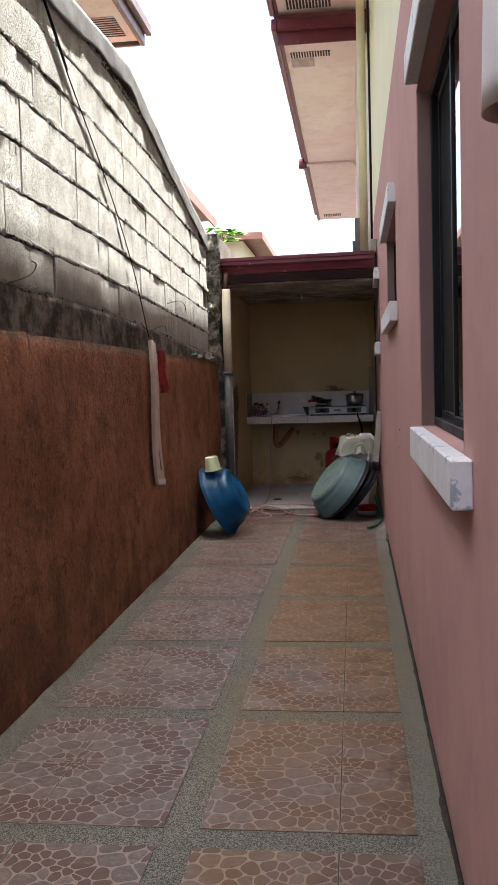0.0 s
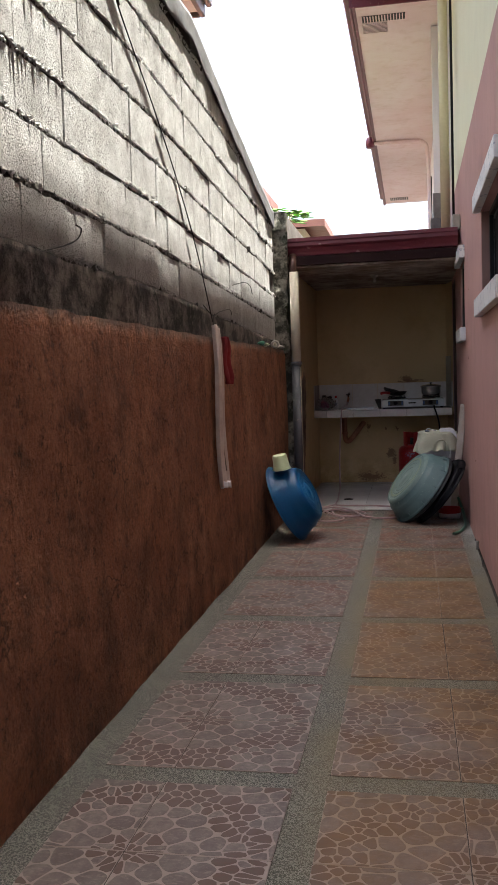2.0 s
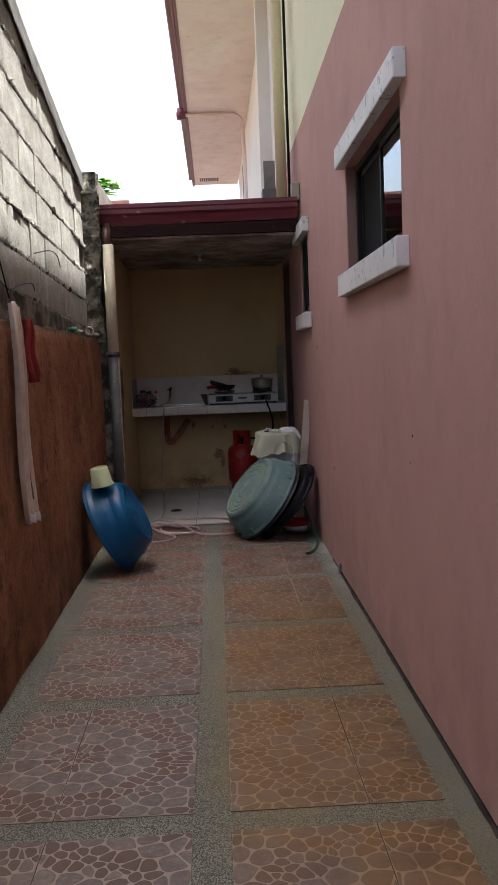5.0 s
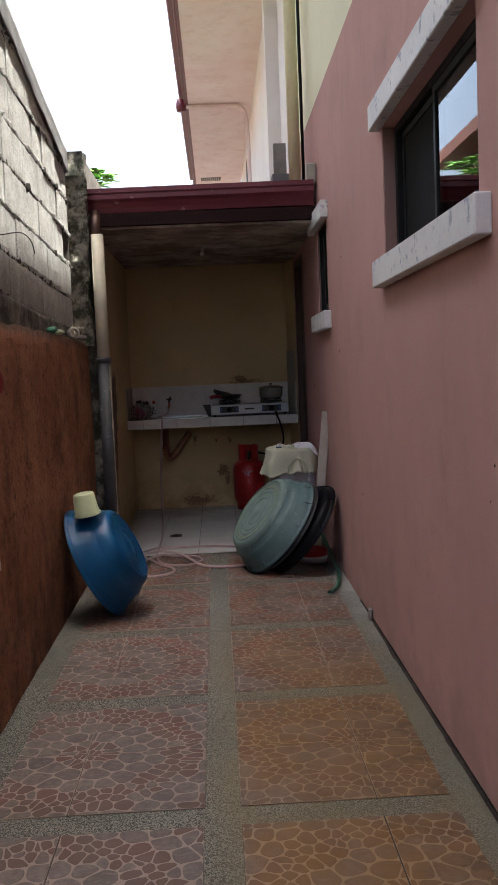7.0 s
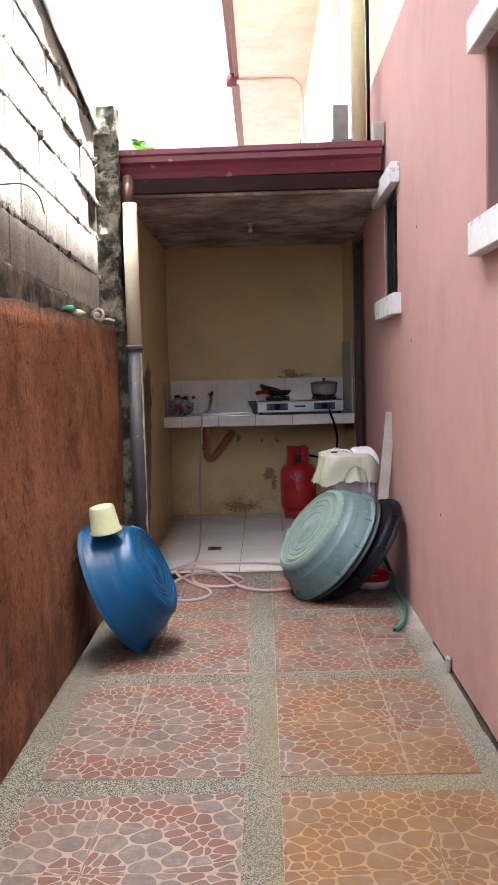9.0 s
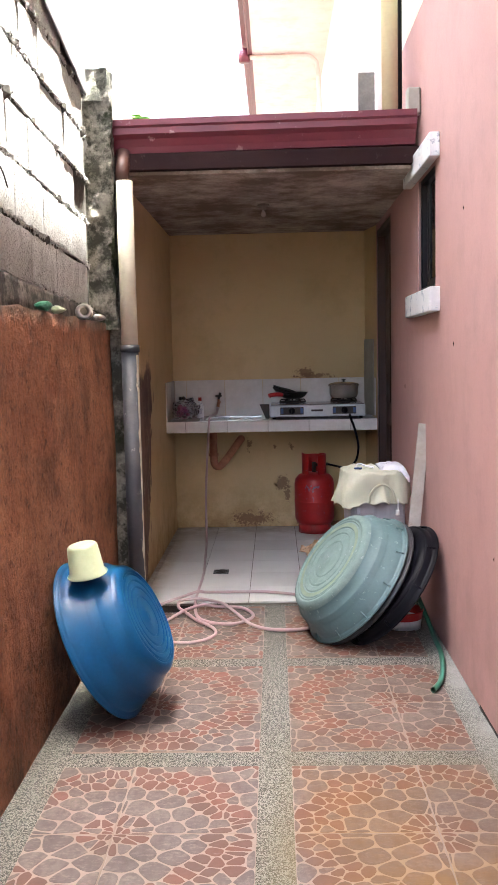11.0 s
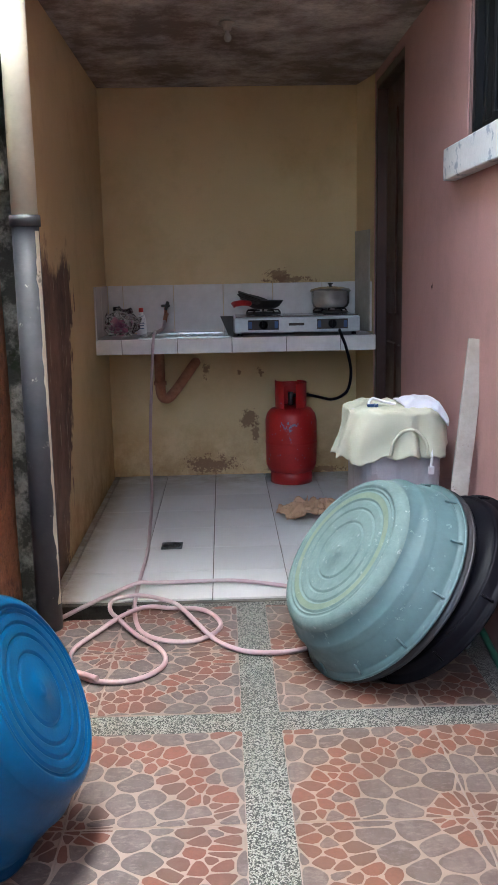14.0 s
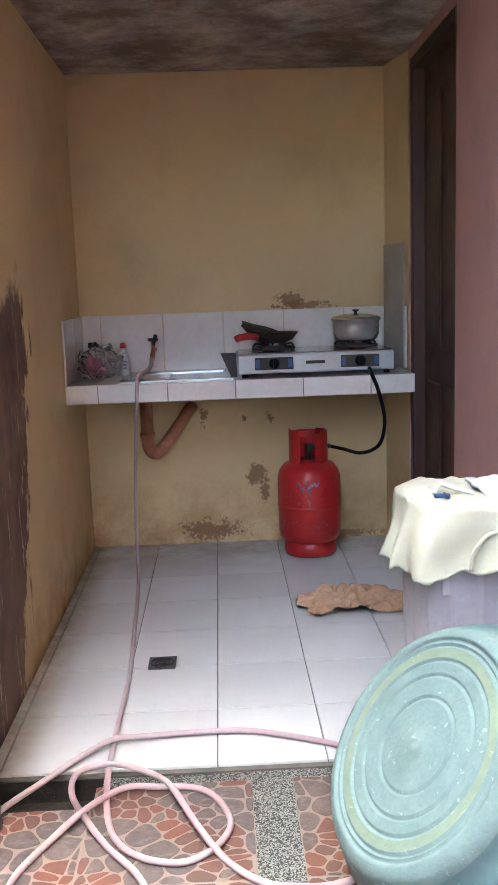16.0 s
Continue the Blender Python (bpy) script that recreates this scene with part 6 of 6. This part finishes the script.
def rosette(w, d, seed):
    """A quarter of the crazy-paving rosette round the tile's corner: (outline, is red, size) of each stone."""
    r = random.Random(seed)
    seeds = []

    def rings(rows, red, jit):
        for k, (rad, n) in enumerate(rows):
            for i in range(-1, n + 1):
                a = (i + 0.5 + (0.25 if k % 2 else -0.1) + r.uniform(-jit, jit)) / n * math.pi / 2
                q = rad + r.uniform(-0.12, 0.12) * jit
                seeds.append((q * math.cos(a), q * math.sin(a), red))

    rings([(0.026, 2), (0.066, 4)], True, 0.10)
    rings([(0.142, 3), (0.236, 5)], False, 0.18)
    rings([(0.306, 12), (0.340, 13), (0.374, 14)], True, 0.16)
    rings([(0.438, 8)], False, 0.22)
    for i in range(9):
        for j in range(9):
            x, y = 0.02 + i * 0.056 + r.uniform(-0.014, 0.014), 0.02 + j * 0.056 + r.uniform(-0.014, 0.014)
            if math.hypot(x, y) > 0.495:
                seeds.append((x, y, math.hypot(x, y) > 0.528))
    stones = []
    for i, (x, y, red) in enumerate(seeds):
        if not (-0.03 < x < w + 0.03 and -0.03 < y < d + 0.03):
            continue
        poly = [(0.001, 0.001), (w - 0.001, 0.001), (w - 0.001, d - 0.001), (0.001, d - 0.001)]
        gap = 0.0022 if red else 0.0027
        for j, (u, v, _) in enumerate(seeds):
            L = math.hypot(u - x, v - y)
            if j == i or L > 0.3 or not poly:
                continue
            n = ((u - x) / L, (v - y) / L)
            poly = clip_poly(poly, n, n[0] * (x + u) / 2 + n[1] * (y + v) / 2 - gap)
        if len(poly) < 3:
            continue
        area = 0.5 * abs(sum(p[0] * q[1] - q[0] * p[1] for p, q in zip(poly, poly[1:] + poly[:1])))
        if area < 2e-4:
            continue
        for _ in range(1 if red else 2):
            cut = []
            for p, q in zip(poly, poly[1:] + poly[:1]):
                cut += [(p[0] * 0.76 + q[0] * 0.24, p[1] * 0.76 + q[1] * 0.24), (p[0] * 0.24 + q[0] * 0.76, p[1] * 0.24 + q[1] * 0.76)]
            poly = cut
        stones.append((poly, red and r.random() > 0.15))
    return stones


def print_tile(w, d, h, sx, sy, seed):
    """A floor tile with its printed stones embossed; the rosette's centre at the corner that (sx, sy) faces away from."""
    bm = bmesh.new()
    box(bm, -w / 2, w / 2, -d / 2, d / 2, -h, 0, 0.002)
    for f in bm.faces:
        f.material_index = 0
    for poly, red in rosette(w, d, seed):
        pts = [(sx * (x - w / 2), sy * (y - d / 2)) for x, y in poly]
        if sx * sy < 0:
            pts = pts[::-1]
        cx, cy = sum(p[0] for p in pts) / len(pts), sum(p[1] for p in pts) / len(pts)
        low = [bm.verts.new((x, y, 0.0001)) for x, y in pts]
        top = [bm.verts.new((cx + (x - cx) * 0.95, cy + (y - cy) * 0.95, 0.0007)) for x, y in pts]
        f = bm.faces.new(top)
        f.material_index = 2 if red else 1
        for i in range(len(pts)):
            j = (i + 1) % len(pts)
            g = bm.faces.new((low[i], low[j], top[j], top[i]))
            g.material_index = f.material_index
    me = bpy.data.meshes.new("tile")
    bm.to_mesh(me)
    bm.free()
    for m in (M_TILE, M_STONEG, M_STONER):
        me.materials.append(m)
    return me


floor_1 = bpy.data.objects["corridor_floor"]
G = 0.003
COLS = ((-0.695, 0.24, -1), (-0.37, 0.41, 1), (0.145, 0.41, -1), (0.461, 0.222, 1))
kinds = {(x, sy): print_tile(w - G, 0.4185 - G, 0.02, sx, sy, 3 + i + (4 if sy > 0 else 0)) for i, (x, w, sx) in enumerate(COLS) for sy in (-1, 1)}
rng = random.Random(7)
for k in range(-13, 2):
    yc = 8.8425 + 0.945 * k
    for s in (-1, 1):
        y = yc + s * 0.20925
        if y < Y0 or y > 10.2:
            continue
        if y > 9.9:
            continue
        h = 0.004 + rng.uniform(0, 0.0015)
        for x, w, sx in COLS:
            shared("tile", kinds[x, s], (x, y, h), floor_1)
for x, w, sx in COLS:
    d = 0.307 if w == 0.24 else 0.402
    shared("tile", print_tile(w - G, d, 0.02, sx, 1, 3 + sx), (x, 9.790 + d / 2, 0.0045), floor_1)

bm = bmesh.new()
for k in range(-13, 2):
    yc = 8.8425 + 0.945 * k
    for a, b in ((-0.814, -0.166), (-0.059, 0.571)):
        box(bm, a, b, yc - 0.417, min(yc + 0.417, 10.09 if a < -0.5 else 10.192), 0.0004, 0.0028)
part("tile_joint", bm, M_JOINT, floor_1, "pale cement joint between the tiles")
floor_2 = bpy.data.objects["kitchen_floor"]
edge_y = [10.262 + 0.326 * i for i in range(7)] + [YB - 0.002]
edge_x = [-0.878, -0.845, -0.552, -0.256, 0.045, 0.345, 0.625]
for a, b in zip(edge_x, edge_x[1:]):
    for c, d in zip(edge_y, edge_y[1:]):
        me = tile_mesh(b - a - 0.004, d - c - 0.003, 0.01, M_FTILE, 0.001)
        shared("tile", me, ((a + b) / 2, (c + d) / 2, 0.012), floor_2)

# hollow blocks: a few lumpy shapes, reused
def block_mesh(w, seed, h=COURSE - 0.021):
    bm = bmesh.new()
    r = random.Random(seed)
    n = 8
    rim = [(-w / 2 + w * i / n, -0.002 + r.uniform(-0.005, 0.004)) for i in range(n + 1)] + [(w / 2 - w * i / n, h + r.uniform(-0.006, 0.004)) for i in range(n + 1)]
    front, back = [], []
    for i, (y, z) in enumerate(rim):
        end = r.uniform(-0.0015, 0.001) if i in (0, n, n + 1, 2 * n + 1) else 0.0
        front.append(bm.verts.new((r.uniform(-0.0015, 0.0), y - math.copysign(0.001, y) + end, z)))
        back.append(bm.verts.new((-0.03, y, z)))
    low, top = front[:n + 1], front[n + 1:][::-1]
    mid = [bm.verts.new((0.0003 + r.uniform(-0.0004, 0.0006), -w / 2 * 0.96 + w * 0.96 * i / 4, h * 0.5)) for i in range(5)]
    for i in range(n):
        m = mid[(i + 1) // 2]
        bm.faces.new((low[i], low[i + 1], m))
        bm.faces.new((top[i + 1], top[i], m))
    for i in range(4):
        bm.faces.new((mid[i], low[2 * i + 1], mid[i + 1]))
        bm.faces.new((mid[i + 1], top[2 * i + 1], mid[i]))
    bm.faces.new((low[0], mid[0], top[0]))
    bm.faces.new((low[n], top[n], mid[4]))
    k = len(front)
    for i in range(k):
        j = (i + 1) % k
        bm.faces.new((front[i], back[i], back[j], front[j]))
    me = bpy.data.meshes.new("block")
    bm.to_mesh(me)
    bm.free()
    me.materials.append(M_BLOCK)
    return me


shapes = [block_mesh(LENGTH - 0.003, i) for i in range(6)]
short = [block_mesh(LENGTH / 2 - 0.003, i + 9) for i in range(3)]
rng = random.Random(11)
for c in range(9):
    z = 1.735 + c * COURSE
    y = 0.885 + (0.5 * LENGTH if c % 2 == 0 else 0.0) + rng.uniform(-0.02, 0.02)
    while y < 9.85:
        half = rng.random() < 0.04
        w = LENGTH / 2 if half else LENGTH
        if z + COURSE < wall_top(y + w / 2) + 0.03 - sag(y) and y + w < 9.93:
            m = y + w / 2
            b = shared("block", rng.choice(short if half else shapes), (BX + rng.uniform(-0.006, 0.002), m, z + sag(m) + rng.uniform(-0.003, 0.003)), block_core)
            b.rotation_euler = (rng.uniform(-0.009, 0.009) - (0.036 if m > 6.1 else 0.0), rng.uniform(-0.012, 0.014), rng.uniform(-0.008, 0.008))
        y += w
# squeezed mortar: ragged ridges along the joints, overhanging here and there
bm = bmesh.new()
rng = random.Random(5)
for c in range(9):
    z0 = 1.729 + c * COURSE
    n = 900
    ring0 = None
    for i in range(n + 1):
        y = 1.0 + 8.88 * i / n
        z = z0 + sag(y) + 0.008 * noise.noise(Vector((y * 6, c * 7.0, 3)))
        if z > wall_top(y) - 0.02:
            ring0 = None
            continue
        q = max(0.5 + 0.5 * noise.noise(Vector((y * 13, c * 5.0, 1))) + 0.6 * noise.noise(Vector((y * 41, c * 5.0, 2))), 0.05)
        lip = max(noise.noise(Vector((y * 14, c * 2.0, 8))) + 0.6 * noise.noise(Vector((y * 45, c * 2.0, 4))) - 0.30, 0.0)
        x = BX - 0.016 + 0.009 * q + 0.050 * lip
        drip = 0.05 * lip + 0.006 * q
        ring = [bm.verts.new(p) for p in ((BX - 0.022, y, z + 0.014 + 0.004 * q), (x, y, z + 0.009 + 0.006 * q), (x + 0.003, y, z - 0.002 - drip * 0.5), (BX - 0.020 + drip * 0.2, y, z - 0.012 - drip))]
        if ring0:
            for k in range(3):
                bm.faces.new((ring0[k], ring[k], ring[k + 1], ring0[k + 1]))
        ring0 = ring
part("mortar", bm, M_MORTAR, block_core, kind="stuff")

bm = bmesh.new()
rng = random.Random(21)
for i in range(9000):
    c = rng.randrange(9)
    y = rng.uniform(2.6, 9.85)
    if noise.noise(Vector((y * 3.0, c * 4.0, 6))) + 0.35 * rng.random() < 0.0:
        continue
    z = 1.731 + c * COURSE + sag(y) + rng.gauss(0.004, 0.006)
    if z > wall_top(y) - 0.05:
        continue
    w, h = rng.uniform(0.003, 0.014), rng.uniform(0.004, 0.013)
    d = 0.004 + 0.017 * rng.random() ** 3.5
    p = Vector((BX - 0.006, y, z))
    tip = (d, rng.uniform(-0.5, 0.5) * w, rng.uniform(-0.5, 0.5) * h)
    vs = [bm.verts.new(p + Vector(q)) for q in ((0, w, h * 0.5), (0, -w, h * 0.4), tip, (0, 0, h), (0, 0, -h * 1.4))]
    for a, b, e in ((0, 2, 3), (2, 1, 3), (0, 4, 2), (2, 4, 1)):
        bm.faces.new((vs[a], vs[b], vs[e]))
part("mortar_crumbs", bm, M_BLOCK, block_core, kind="stuff")
